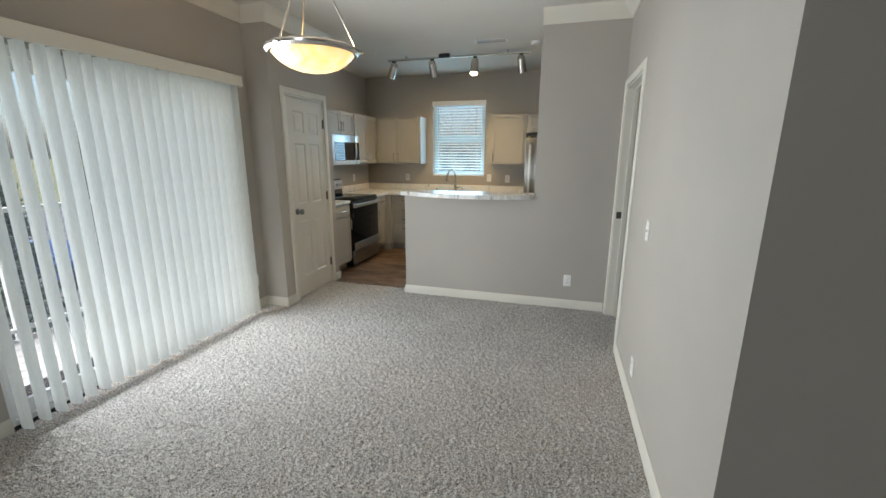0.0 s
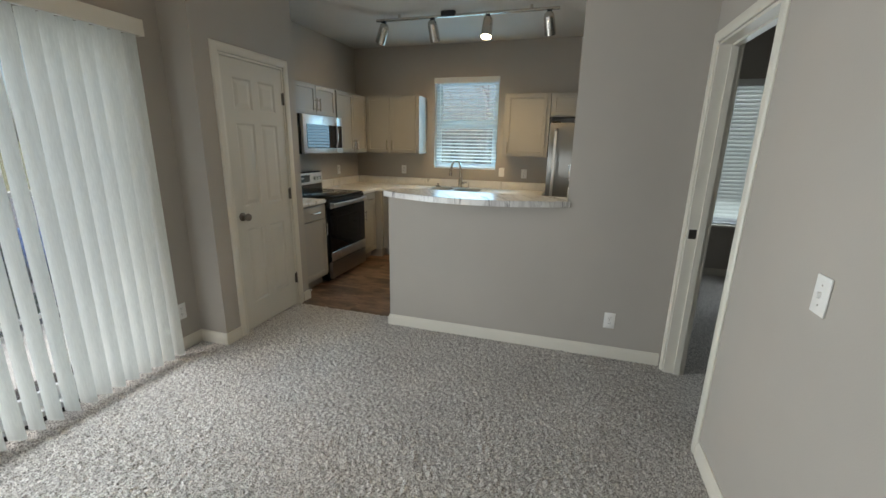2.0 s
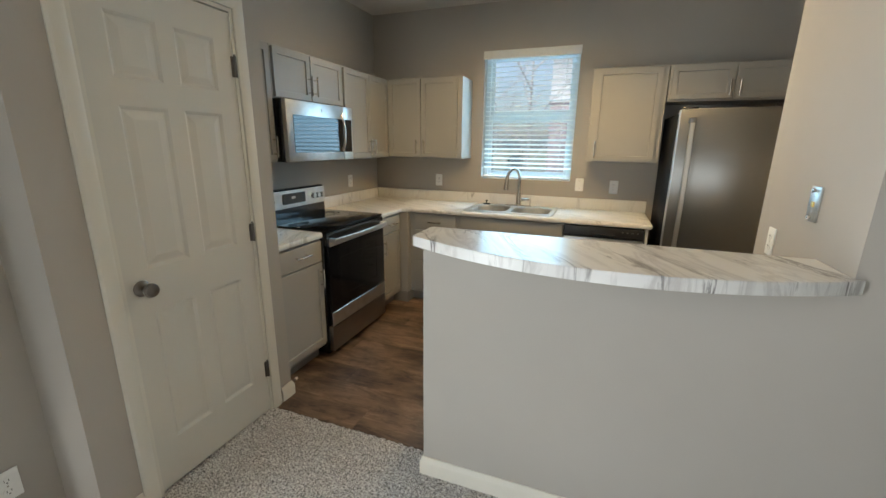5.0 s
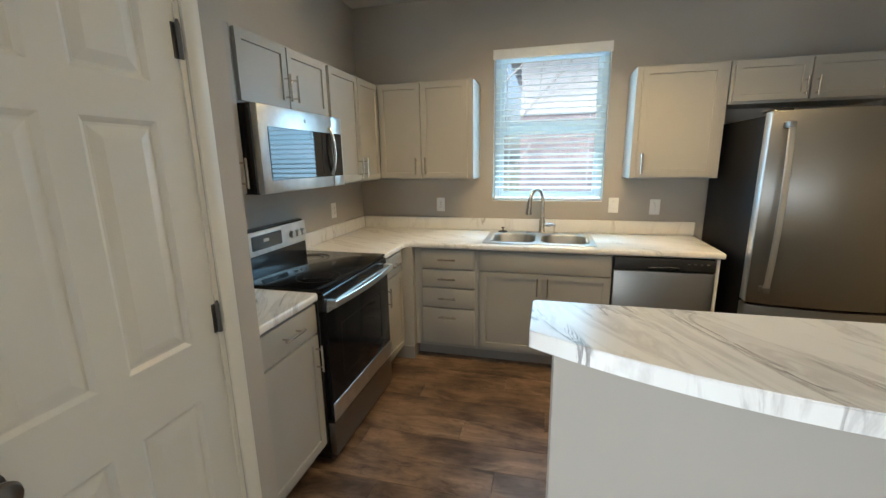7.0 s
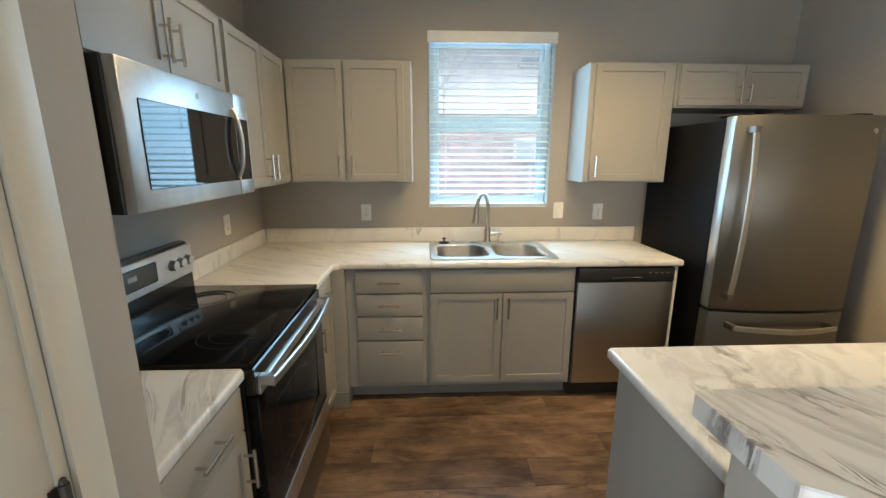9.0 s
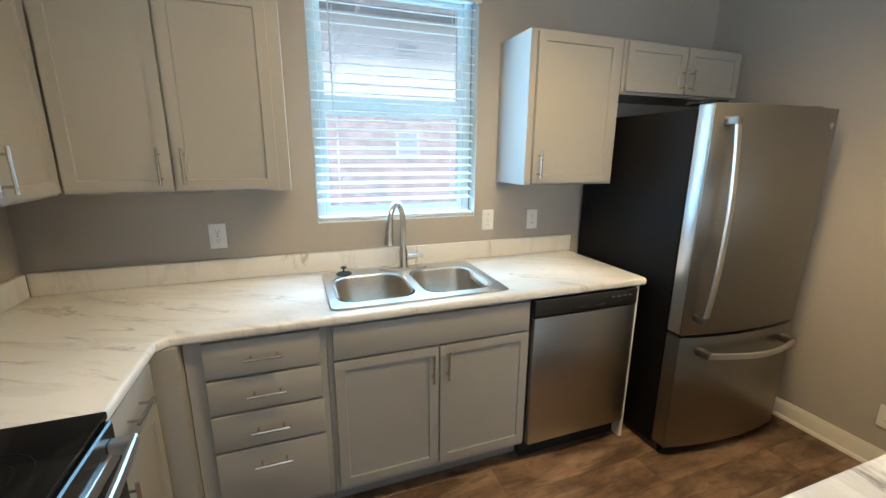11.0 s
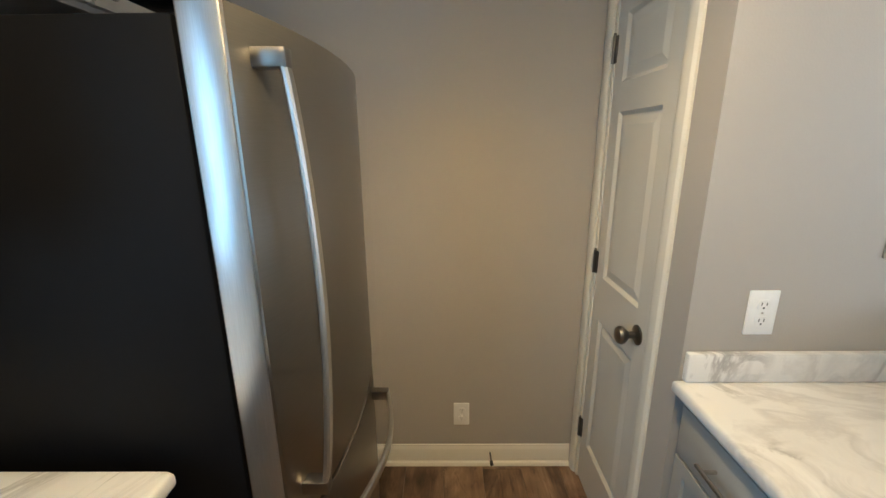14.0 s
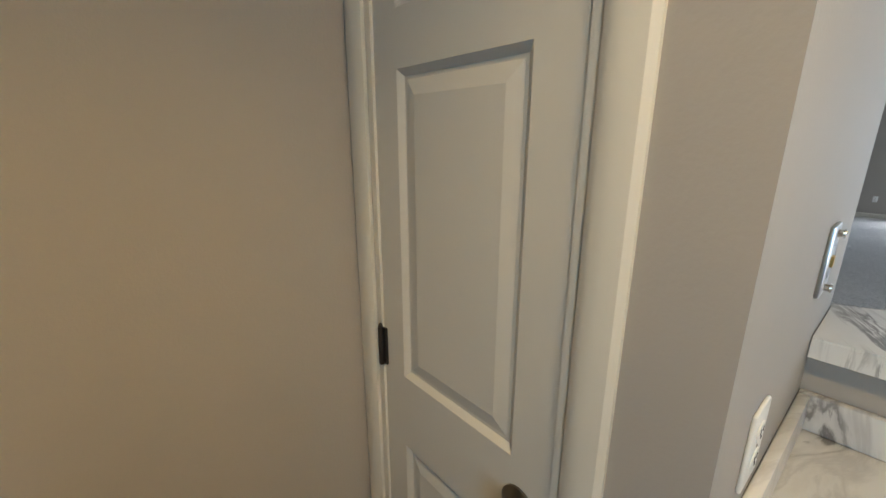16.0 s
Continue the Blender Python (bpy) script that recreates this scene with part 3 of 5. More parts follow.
# closet door in the dining room, seen from +x
mc = turned(-2.31, 3.735, 0, 90)
hold = casing("trim_closet", mc, 0.655, 2.045)
jambs(mc, 0.655, 2.045, 0.12, 0.045, hold)
panel_door("door_closet", turned(-2.316, 3.753, 0, 90), 0.619, 2.022, [(0.095, 0.275), (0.345, 0.525)], THREE, False, "closed cream six-panel closet door with dark knob", (0.062, 0.915))
# pantry door, seen from +y
mp = turned(0.645, 5.06, 0, 180)
hold = casing("trim_pantry", mp, 0.48, 2.045)
jambs(mp, 0.48, 2.045, 0.12, 0.045, hold)
panel_door("door_pantry", turned(0.627, 5.054, 0, 180), 0.444, 2.022, [(0.072, 0.366)], THREE, True, "closed narrow white three-panel pantry door", (0.385, 0.905))
# doorway to the bedroom, seen from -x
mb = turned(0.725, 4.205, 0, -90)
hold = casing("trim_bedroom", mb, 0.765, 2.05)
jambs(mb, 0.765, 2.05, 0.12, 0.06, hold)
mb2 = turned(0.845, 3.44, 0, 90)
casing("trim_bedroom_inside", mb2, 0.765, 2.05)
part("strike_plate", boxed(0.0175, 0.010, 0.93, 0.0200, 0.052, 0.99, 0.0008), M_HINGE, hold, "dark metal strike plate", m=mb)

# ---- wall plates ----


def outlet(m, kind="outlet", label="white duplex wall outlet"):
    o = thing("wall_outlet" if kind == "outlet" else "light_switch", label, "outlet" if kind == "outlet" else "switch", m.translation, group="wall plates")
    part("cover_plate", boxed(-0.036, -0.006, -0.058, 0.036, 0.0, 0.058, 0.003, 2), M_WHITE, o, m=m)
    if kind == "outlet":
        for dz in (-0.021, 0.021):
            bm = bmesh.new()
            prism(bm, [(0.016 * math.cos(a) * 1.02, max(-0.013, min(0.013, 0.0165 * math.sin(a)))) for a in [k * math.pi / 10 for k in range(20)]], 0, 0.002)
            bm.transform(Matrix.Translation((0, -0.006, dz)) @ Matrix.Rotation(radians(90), 4, "X"))
            face = part("receptacle", bm, M_WHITE, o, m=m)
            bm = bmesh.new()
            for dx in (-0.006, 0.006):
                box(bm, dx - 0.001, -0.0086, dz - 0.001, dx + 0.001, -0.0078, dz + 0.007)
            box(bm, -0.002, -0.0086, dz - 0.009, 0.002, -0.0078, dz - 0.005)
            part("slots", bm, M_SLOT, face, m=m, smooth=0)
    else:
        bm = boxed(-0.005, -0.016, -0.008, 0.005, -0.005, 0.010, 0.002)
        part("toggle", bm, M_WHITE, o, m=m)
    bm = lathe(bmesh.new(), [(0, 0), (0.003, 0), (0.003, 0.001), (0, 0.0015)], Matrix.Translation((0, -0.006, 0)) @ Matrix.Rotation(radians(90), 4, "X"), 8)
    if kind == "outlet":
        part("screw", bm, M_NICKEL, o, m=m)
    else:
        bm.free()
        for dz in (-0.03, 0.03):
            part("screw", lathe(bmesh.new(), [(0, 0), (0.003, 0), (0.003, 0.001), (0, 0.0015)], Matrix.Translation((0, -0.006, dz)) @ Matrix.Rotation(radians(90), 4, "X"), 8), M_NICKEL, o, m=m)
    return o


outlet(turned(0.36, 4.275, 0.285, 0), label="white duplex outlet low on the dining wall")
outlet(turned(-2.55, 3.40, 0.285, 90), label="white duplex outlet beside the vertical blinds")
outlet(turned(0.725, 2.745, 0.235, -90), label="white duplex outlet low on the grey wall")
outlet(turned(0.725, 2.76, 1.07, -90), "switch", "white toggle light switch by the doorway")
outlet(turned(-2.248, 6.8, 1.115, 0), label="white duplex outlet above the counter")
outlet(turned(-0.572, 6.8, 1.115, 0), label="white duplex outlet above the dishwasher")
outlet(turned(-0.865, 6.8, 1.125, 0), "switch", "white toggle switch beside the sink window")
outlet(turned(-2.975, 6.267, 1.115, 90), label="white duplex outlet above the corner counter")
outlet(turned(0.0, 4.887, 1.088, -90), label="white duplex outlet above the peninsula counter")
outlet(turned(0.708, 5.587, 0.27, -90), label="white duplex outlet low beside the refrigerator")
outlet(turned(0.42, -5.85, 0.36, 180), label="white duplex outlet on the far living room wall")

m = turned(0.0, 4.595, 1.283, -90)
jack = thing("telephone_jack", "brushed steel wall telephone plate with brass jack", "wall plate", m.translation, group="wall plates")
part("cover_plate", boxed(-0.036, -0.007, -0.060, 0.036, 0, 0.060, 0.003, 2), M_STEEL, jack, m=m)
part("jack_socket", boxed(-0.009, -0.011, -0.010, 0.009, -0.006, 0.008, 0.001), M_BRASS, jack, "brass-coloured modular jack", m=m)
for dz in (-0.046, 0.046):
    part("mounting_stud", lathe(bmesh.new(), [(0, 0), (0.006, 0), (0.006, 0.006), (0.008, 0.007), (0.007, 0.010), (0, 0.011)], m @ Matrix.Translation((0, -0.007, dz)) @ Matrix.Rotation(radians(90), 4, "X"), 10), M_NICKEL, jack)
for dz in (-0.028, 0.026):
    part("print_mark", boxed(-0.006, -0.0078, dz - 0.001, 0.006, -0.0068, dz + 0.001), M_GREYPRINT, jack, m=m, smooth=0)

for mm, lab in ((turned(0.694, 5.45, 0.062, -90), "dark spring door stop on the baseboard"), (turned(-2.34, 4.554, 0.05, 180), "white-tipped door stop on the baseboard")):
    stop = thing("door_stop", lab, "door stop", mm.translation)
    part("rod", tube(bmesh.new(), [(0, 0.012, 0), (0, -0.055, 0)], 0.005, 8), M_BRONZE, stop, m=mm)
    part("tip", tube(bmesh.new(), [(0, -0.055, 0), (0, -0.072, 0)], 0.008, 10), M_WHITE if "white" in lab else M_BPLAS, stop, m=mm)

# ---- kitchen cabinets ----


def pull(m, parent, x, z, length, upright):
    """A bar handle on two posts, standing out along local -y from y = 0."""
    bm = bmesh.new()
    h = length / 2
    a, b = ((x, -0.032, z - h), (x, -0.032, z + h)) if upright else ((x - h, -0.032, z), (x + h, -0.032, z))
    tube(bm, [a, b], 0.0055, 8)
    for s in (-0.68, 0.68):
        p = (x, 0, z + s * h) if upright else (x + s * h, 0, z)
        tube(bm, [p, (p[0], -0.030, p[2])], 0.0045, 8)
    return part("handle", bm, M_NICKEL, parent, "brushed nickel bar handle", m=m)


def shaker(name, m, parent, x0, z0, x1, z1, y=-0.0, rail=0.055):
    """A recessed-panel door with its face at y - 0.019."""
    bm = bmesh.new()
    box(bm, x0, y - 0.019, z0, x1, y, z1)
    bm.normal_update()
    f = min(bm.faces, key=lambda q: q.calc_center_median().y)
    bmesh.ops.inset_region(bm, faces=[f], thickness=rail, depth=0)
    bmesh.ops.inset_region(bm, faces=[f], thickness=0.003, depth=-0.008)
    return part(name, bm, M_CAB, parent, m=m, smooth=0.2)


def cabinet(name, m, w, z0, z1, depth, fronts, label, toe=True, category="kitchen cabinet", hollow=False):
    """Local x to the right, front at -y (face frame at y = 0), body behind it.
    fronts: (kind, x0, z0, x1, z1, handle) where handle is None or (x, z, length, upright)."""
    c = thing(name, label, category, m @ Vector((w / 2, depth / 2, z0)), group="kitchen cabinets")
    bm = bmesh.new()
    if hollow:
        box(bm, 0.0008, 0, z0 + 0.10, w - 0.0008, depth, 0.70)
        box(bm, 0.0008, 0, 0.70, w - 0.0008, 0.03, z1)
        box(bm, 0.0008, 0.03, 0.70, 0.018, depth, z1)
        box(bm, w - 0.018, 0.03, 0.70, w - 0.0008, depth, z1)
    else:
        box(bm, 0.0008, 0, z0 + (0.10 if toe else 0), w - 0.0008, depth, z1, 0.0015)
    body = part("body", bm, M_CAB, c, m=m, smooth=0.3)
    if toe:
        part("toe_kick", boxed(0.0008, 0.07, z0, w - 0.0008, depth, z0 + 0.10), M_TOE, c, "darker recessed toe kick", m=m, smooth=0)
    for kind, x0, a0, x1, a1, handle in fronts:
        if kind == "drawer":
            f = part("drawer_front", boxed(x0, -0.019, a0, x1, 0, a1, 0.0025, 2), M_CAB, c, m=m, smooth=0.4)
        elif kind == "panel":
            f = part("false_front", boxed(x0, -0.019, a0, x1, 0, a1, 0.0025, 2), M_CAB, c, m=m, smooth=0.4)
        else:
            f = shaker("door", m, c, x0, a0, x1, a1)
        if handle:
            pull(m @ Matrix.Translation((0, -0.019, 0)), f, *handle)
    return c


CT = 0.905
BT = CT - 0.038
YF, XF = 6.205, -2.385
# back run
mm = turned(-2.30, YF, 0, 0)
cabinet("base_cabinet", mm, 0.475, 0, BT, 0.59, [
    ("drawer", 0.06, 0.715, 0.450, 0.852, (0.255, 0.786, 0.13, False)),
    ("drawer", 0.06, 0.572, 0.450, 0.706, (0.255, 0.641, 0.13, False)),
    ("drawer", 0.06, 0.417, 0.450, 0.563, (0.255, 0.492, 0.13, False)),
    ("drawer", 0.06, 0.130, 0.450, 0.408, (0.255, 0.345, 0.13, False))], "grey four-drawer base cabinet with nickel pulls")
mm = turned(-1.825, YF, 0, 0)
sink_base = cabinet("sink_base_cabinet", mm, 0.895, 0, BT, 0.59, [
    ("panel", 0.022, 0.715, 0.885, 0.852, None),
    ("door", 0.022, 0.130, 0.447, 0.706, (0.418, 0.62, 0.13, True)),
    ("door", 0.457, 0.130, 0.885, 0.706, (0.486, 0.62, 0.13, True))], "grey two-door sink base cabinet with false front", hollow=True)
# left run: beyond the range, and before it
mm = turned(XF, 5.752, 0, 90)
cabinet("base_cabinet", mm, 0.45, 0, BT, 0.585, [
    ("drawer", 0.02, 0.715, 0.36, 0.852, (0.19, 0.786, 0.13, False)),
    ("door", 0.02, 0.130, 0.36, 0.706, (0.05, 0.60, 0.13, True))], "grey base cabinet with drawer and door between range and corner")
mm = turned(XF, 4.545, 0, 90)
cabinet("base_cabinet", mm, 0.445, 0, BT, 0.585, [
    ("drawer", 0.015, 0.715, 0.43, 0.852, (0.23, 0.79, 0.13, False)),
    ("door", 0.015, 0.130, 0.43, 0.706, (0.405, 0.60, 0.13, True))], "grey narrow base cabinet with drawer and door beside the range")
part("filler", boxed(-2.384, 6.15, 0.10, -2.302, 6.215, BT), M_CAB, tagged(thing("corner_filler", "grey painted corner filler strip between base cabinets", "cabinet filler", (-2.34, 6.2, 0)), group="kitchen cabinets"), smooth=0)
corner = bpy.data.objects["corner_filler"]
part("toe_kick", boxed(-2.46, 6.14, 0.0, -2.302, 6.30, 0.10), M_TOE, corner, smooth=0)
# peninsula, facing +y
mm = turned(-0.004, 5.04, 0, 180)
cabinet("base_cabinet", mm, 0.62, 0, BT, 0.575, [
    ("drawer", 0.03, 0.715, 0.60, 0.852, (0.22, 0.786, 0.13, False)),
    ("door", 0.03, 0.130, 0.31, 0.706, (0.28, 0.62, 0.13, True)),
    ("door", 0.32, 0.130, 0.60, 0.706, (0.35, 0.62, 0.13, True))], "grey peninsula base cabinet with drawer and doors")
mm = turned(-0.626, 5.04, 0, 180)
cabinet("base_cabinet", mm, 0.60, 0, BT, 0.575, [
    ("drawer", 0.02, 0.715, 0.58, 0.852, (0.30, 0.786, 0.13, False)),
    ("door", 0.02, 0.130, 0.295, 0.706, (0.265, 0.62, 0.13, True)),
    ("door", 0.305, 0.130, 0.58, 0.706, (0.335, 0.62, 0.13, True))], "grey peninsula base cabinet with end panel")
# wall cabinets
UB, UT = 1.342, 2.058
mm = turned(-2.655, 6.495, 0, 0)
cabinet("wall_cabinet", mm, 0.745, UB, UT, 0.305, [
    ("door", 0.010, UB + 0.012, 0.338, UT - 0.012, (0.305, UB + 0.10, 0.13, True)),
    ("door", 0.348, UB + 0.012, 0.70, UT - 0.012, (0.381, UB + 0.10, 0.13, True))], "greige two-door wall cabinet in the corner", False)
mm = turned(-0.822, 6.495, 0, 0)
cabinet("wall_cabinet", mm, 0.538, UB, UT + 0.004, 0.305, [
    ("door", 0.035, UB + 0.012, 0.498, UT - 0.010, (0.062, UB + 0.10, 0.13, True))], "greige single-door wall cabinet beside the window", False)
mm = turned(-0.28, 6.495, 0, 0)
cabinet("wall_cabinet", mm, 0.84, 1.80, UT + 0.004, 0.305, [
    ("door", 0.018, 1.815, 0.415, UT - 0.008, (0.390, 1.885, 0.11, True)),
    ("door", 0.425, 1.815, 0.822, UT - 0.008, (0.450, 1.885, 0.11, True))], "greige short two-door cabinet over the refrigerator", False)
XU = -2.672
mm = turned(XU, 4.99, 0, 90)
cabinet("wall_cabinet", mm, 0.755, 1.742, UT, 0.30, [
    ("door", 0.010, 1.752, 0.358, UT - 0.012, (0.332, 1.85, 0.13, True)),
    ("door", 0.366, 1.752, 0.735, UT - 0.012, (0.392, 1.85, 0.13, True))], "greige short two-door cabinet over the microwave", False)
mm = turned(XU, 5.750, 0, 90)
cabinet("wall_cabinet", mm, 0.745, UB, UT, 0.30, [
    ("door", 0.012, UB + 0.012, 0.385, UT - 0.012, (0.352, UB + 0.10, 0.13, True)),
    ("door", 0.393, UB + 0.012, 0.725, UT - 0.012, (0.426, UB + 0.10, 0.13, True))], "greige two-door wall cabinet beside the microwave", False)
mm = turned(XU, 4.542, 0, 90)
cabinet("wall_cabinet", mm, 0.443, UB, UT, 0.30, [
    ("door", 0.015, UB + 0.012, 0.425, UT - 0.012, (0.40, UB + 0.10, 0.13, True))], "greige single-door wall cabinet beside the closet wall", False)

# ---- worktops ----


def top_with_splash(name, outline, label, splashes, hole=None, mat=M_MARBLE_PALE):
    t = thing(name, label, "countertop", (outline[0][0], outline[0][1], BT))
    bm = prism(bmesh.new(), outline, BT, CT, 0.012, 3)
    slab = part("worktop", bm, mat, t, smooth=0.7)
    if hole:
        cut = new("cutter", to_mesh("cutter", boxed(*hole), M_MARBLE))
        md = slab.modifiers.new("sink_hole", "BOOLEAN")
        md.object, md.solver = cut, "EXACT"
        dg = bpy.context.evaluated_depsgraph_get()
        done = bpy.data.meshes.new_from_object(slab.evaluated_get(dg))
        slab.modifiers.clear()
        slab.data = done
        bpy.data.objects.remove(cut)
    for s in splashes:
        part("backsplash", boxed(*s, 0.005, 2), mat, t, smooth=0.7)
    return t


top_with_splash("countertop", [(-2.974, 5.752), (-2.352, 5.752), (-2.352, 6.135), (-2.322, 6.165), (-0.298, 6.165), (-0.292, 6.18), (-0.292, 6.799), (-2.974, 6.799)],
                "white marble-pattern laminate worktop with grey veins, holding the sink",
                [(-2.955, 6.778, CT + 0.0005, -0.292, 6.799, 1.005), (-2.974, 5.755, CT + 0.0005, -2.954, 6.777, 1.005)], (-1.755, 6.265, 0.8, -1.075, 6.655, 1.0))
top_with_splash("countertop", [(-2.974, 4.541), (-2.352, 4.541), (-2.352, 4.978), (-2.362, 4.990), (-2.974, 4.990)],
                "small white marble-pattern laminate worktop beside the range", [(-2.974, 4.5455, CT + 0.0005, -2.954, 4.988, 1.005)], mat=M_MARBLE)
top_with_splash("countertop", [(-0.001, 4.461), (-0.001, 5.075), (-1.245, 5.075), (-1.255, 5.065), (-1.255, 4.461)],
                "white marble-pattern laminate worktop behind the bar", [(-0.021, 4.482, CT + 0.0005, -0.001, 5.055, 0.985), (-1.25, 4.461, CT + 0.0005, -0.001, 4.481, 0.985)], mat=M_MARBLE_TURNED)

bar_front = [(-1.385 + 1.405 * k / 24, 4.295 - 0.03 * k / 24 - 0.195 * (1 - (2 * k / 24 - 1) ** 2)) for k in range(25)]
outline = [(-0.002, 4.274)] + [(-0.002, 4.50), (-1.375, 4.50), (-1.385, 4.49)] + bar_front
bt = thing("bar_top", "white marble-pattern laminate bar top with bowed front edge", "bar counter", (-0.7, 4.36, 1.068))
part("core", prism(bmesh.new(), outline, 1.069, 1.108, 0.001, 1), M_MARBLE, bt, "marble-pattern edge band", smooth=0.5)
part("laminate_sheet", prism(bmesh.new(), outline, 1.1082, 1.111, 0.0008, 1), M_MARBLE, bt, "marble-pattern laminate surface", smooth=0.5)

# ---- sink and tap ----
snk = thing("sink", "double-bowl stainless steel drop-in sink", "sink", (-1.415, 6.47, CT))


def rounded(x0, y0, x1, y1, r, n=5):
    return arc(x1 - r, y1 - r, r, 0, 90, n) + arc(x0 + r, y1 - r, r, 90, 180, n) + arc(x0 + r, y0 + r, r, 180, 270, n) + arc(x1 - r, y0 + r, r, 270, 360, n)


def bowl(bm, x0, y0, x1, y1, top, deep):
    rings = []
    for inset, z, r in ((-0.004, top + 0.001, 0.108), (0.0, top, 0.104), (0.006, top - 0.01, 0.100), (0.012, top - deep * 0.8, 0.094), (0.03, top - deep * 0.96, 0.078), (0.06, top - deep, 0.05)):
        rings.append([bm.verts.new((x, y, z)) for x, y in rounded(x0 + inset, y0 + inset, x1 - inset, y1 - inset, r)])
    for a, b in zip(rings, rings[1:]):
        for k in range(len(a)):
            bm.faces.new((a[k], a[(k + 1) % len(a)], b[(k + 1) % len(a)], b[k]))
    bm.faces.new(rings[-1])
    return rings[0]


B1, B2 = (-1.765, 6.272, -1.437, 6.640), (-1.393, 6.272, -1.065, 6.640)
for b in (B1, B2):
    bm = bmesh.new()
    bowl(bm, *b, CT + 0.006, 0.18)
    part("bowl", bm, M_SINK, snk, smooth=0.9)
bm = bmesh.new()
ring = rounded(-1.803, 6.215, -1.027, 6.735, 0.03)
outer = [bm.verts.new((x, y, CT + 0.002)) for x, y in ring]
lip = [bm.verts.new((x * 0.99 - 1.415 * 0.01, y * 0.988 + 6.475 * 0.012, CT + 0.008)) for x, y in ring]
for k in range(len(ring)):
    bm.faces.new((outer[k], outer[(k + 1) % len(ring)], lip[(k + 1) % len(ring)], lip[k]))
holes = []
for b in (B1, B2):
    holes.append([bm.verts.new((x, y, CT + 0.0075)) for x, y in rounded(b[0] - 0.003, b[1] - 0.003, b[2] + 0.003, b[3] + 0.003, 0.075)])
edges = [bm.edges.new((r[k], r[(k + 1) % len(r)])) if bm.edges.get((r[k], r[(k + 1) % len(r)])) is None else bm.edges.get((r[k], r[(k + 1) % len(r)])) for r in (lip, *holes) for k in range(len(r))]
bmesh.ops.triangle_fill(bm, use_beauty=True, use_dissolve=False, edges=edges)
part("rim", bm, M_STEEL, snk, smooth=0.5)
for b in (B1, B2):
    cx, cy = (b[0] + b[2]) / 2, (b[1] + b[3]) / 2
    part("drain", lathe(bmesh.new(), [(0.0, 0.002), (0.03, 0.003), (0.042, 0.006), (0.047, 0.004), (0.047, 0.0)], Matrix.Translation((cx, cy, CT - 0.176)), 20), M_NICKEL, snk)
stp = thing("sink_stopper", "black rubber sink stopper resting on the sink rim", "sink stopper", (-1.70, 6.675, CT + 0.008))
part("disc", lathe(bmesh.new(), [(0, 0), (0.036, 0), (0.038, 0.004), (0.030, 0.009), (0.012, 0.012), (0, 0.012)], Matrix.Translation((-1.70, 6.675, CT + 0.008)), 18), M_BPLAS, stp)
part("stem", lathe(bmesh.new(), [(0, 0.011), (0.006, 0.011), (0.005, 0.028), (0.014, 0.031), (0.015, 0.036), (0.006, 0.040), (0, 0.040)], Matrix.Translation((-1.70, 6.675, CT + 0.008)), 12), M_BPLAS, stp)

fz = CT + 0.0075
fx, fy = -1.395, 6.690
tap = thing("kitchen_faucet", "brushed nickel gooseneck pull-down kitchen faucet", "faucet", (fx, fy, fz))
bm = prism(bmesh.new(), rounded(fx - 0.125, fy - 0.028, fx + 0.125, fy + 0.028, 0.027), fz, fz + 0.007, 0.002, 1)
part("deck_plate", bm, M_NICKEL, tap)
part("column", lathe(bmesh.new(), [(0, 0), (0.028, 0), (0.028, 0.006), (0.024, 0.012), (0.023, 0.085), (0.017, 0.10), (0.0145, 0.12), (0, 0.12)], Matrix.Translation((fx, fy, fz + 0.007)), 20), M_NICKEL, tap)
neck = [(fx, fy, fz + 0.12), (fx, fy, fz + 0.25)]
dx, dy = -0.62, -0.78
for k in range(1, 13):
    a = math.pi * k / 13
    rr = 0.075
    neck.append((fx + dx * rr * (1 - math.cos(a)), fy + dy * rr * (1 - math.cos(a)), fz + 0.25 + 0.095 * math.sin(a)))
part("spout", tube(bmesh.new(), neck, 0.0145, 14), M_NICKEL, tap)
ex, ey, ez = neck[-1]
part("spray_head", tube(bmesh.new(), [(ex, ey, ez + 0.008), (ex + dx * 0.006, ey + dy * 0.006, ez - 0.03), (ex + dx * 0.012, ey + dy * 0.012, ez - 0.075), (ex + dx * 0.016, ey + dy * 0.016, ez - 0.115)], [0.016, 0.0175, 0.020, 0.024], 14), M_NICKEL, tap)
part("lever", tube(bmesh.new(), [(fx + 0.015, fy, fz + 0.06), (fx + 0.05, fy - 0.005, fz + 0.062), (fx + 0.075, fy - 0.012, fz + 0.07), (fx + 0.105, fy - 0.02, fz + 0.062)], [0.017, 0.015, 0.009, 0.007], 10), M_NICKEL, tap)

# ---- range ----
R0, R1 = 4.995, 5.747
mr = turned(-2.345, R0, 0, 90)
W = R1 - R0


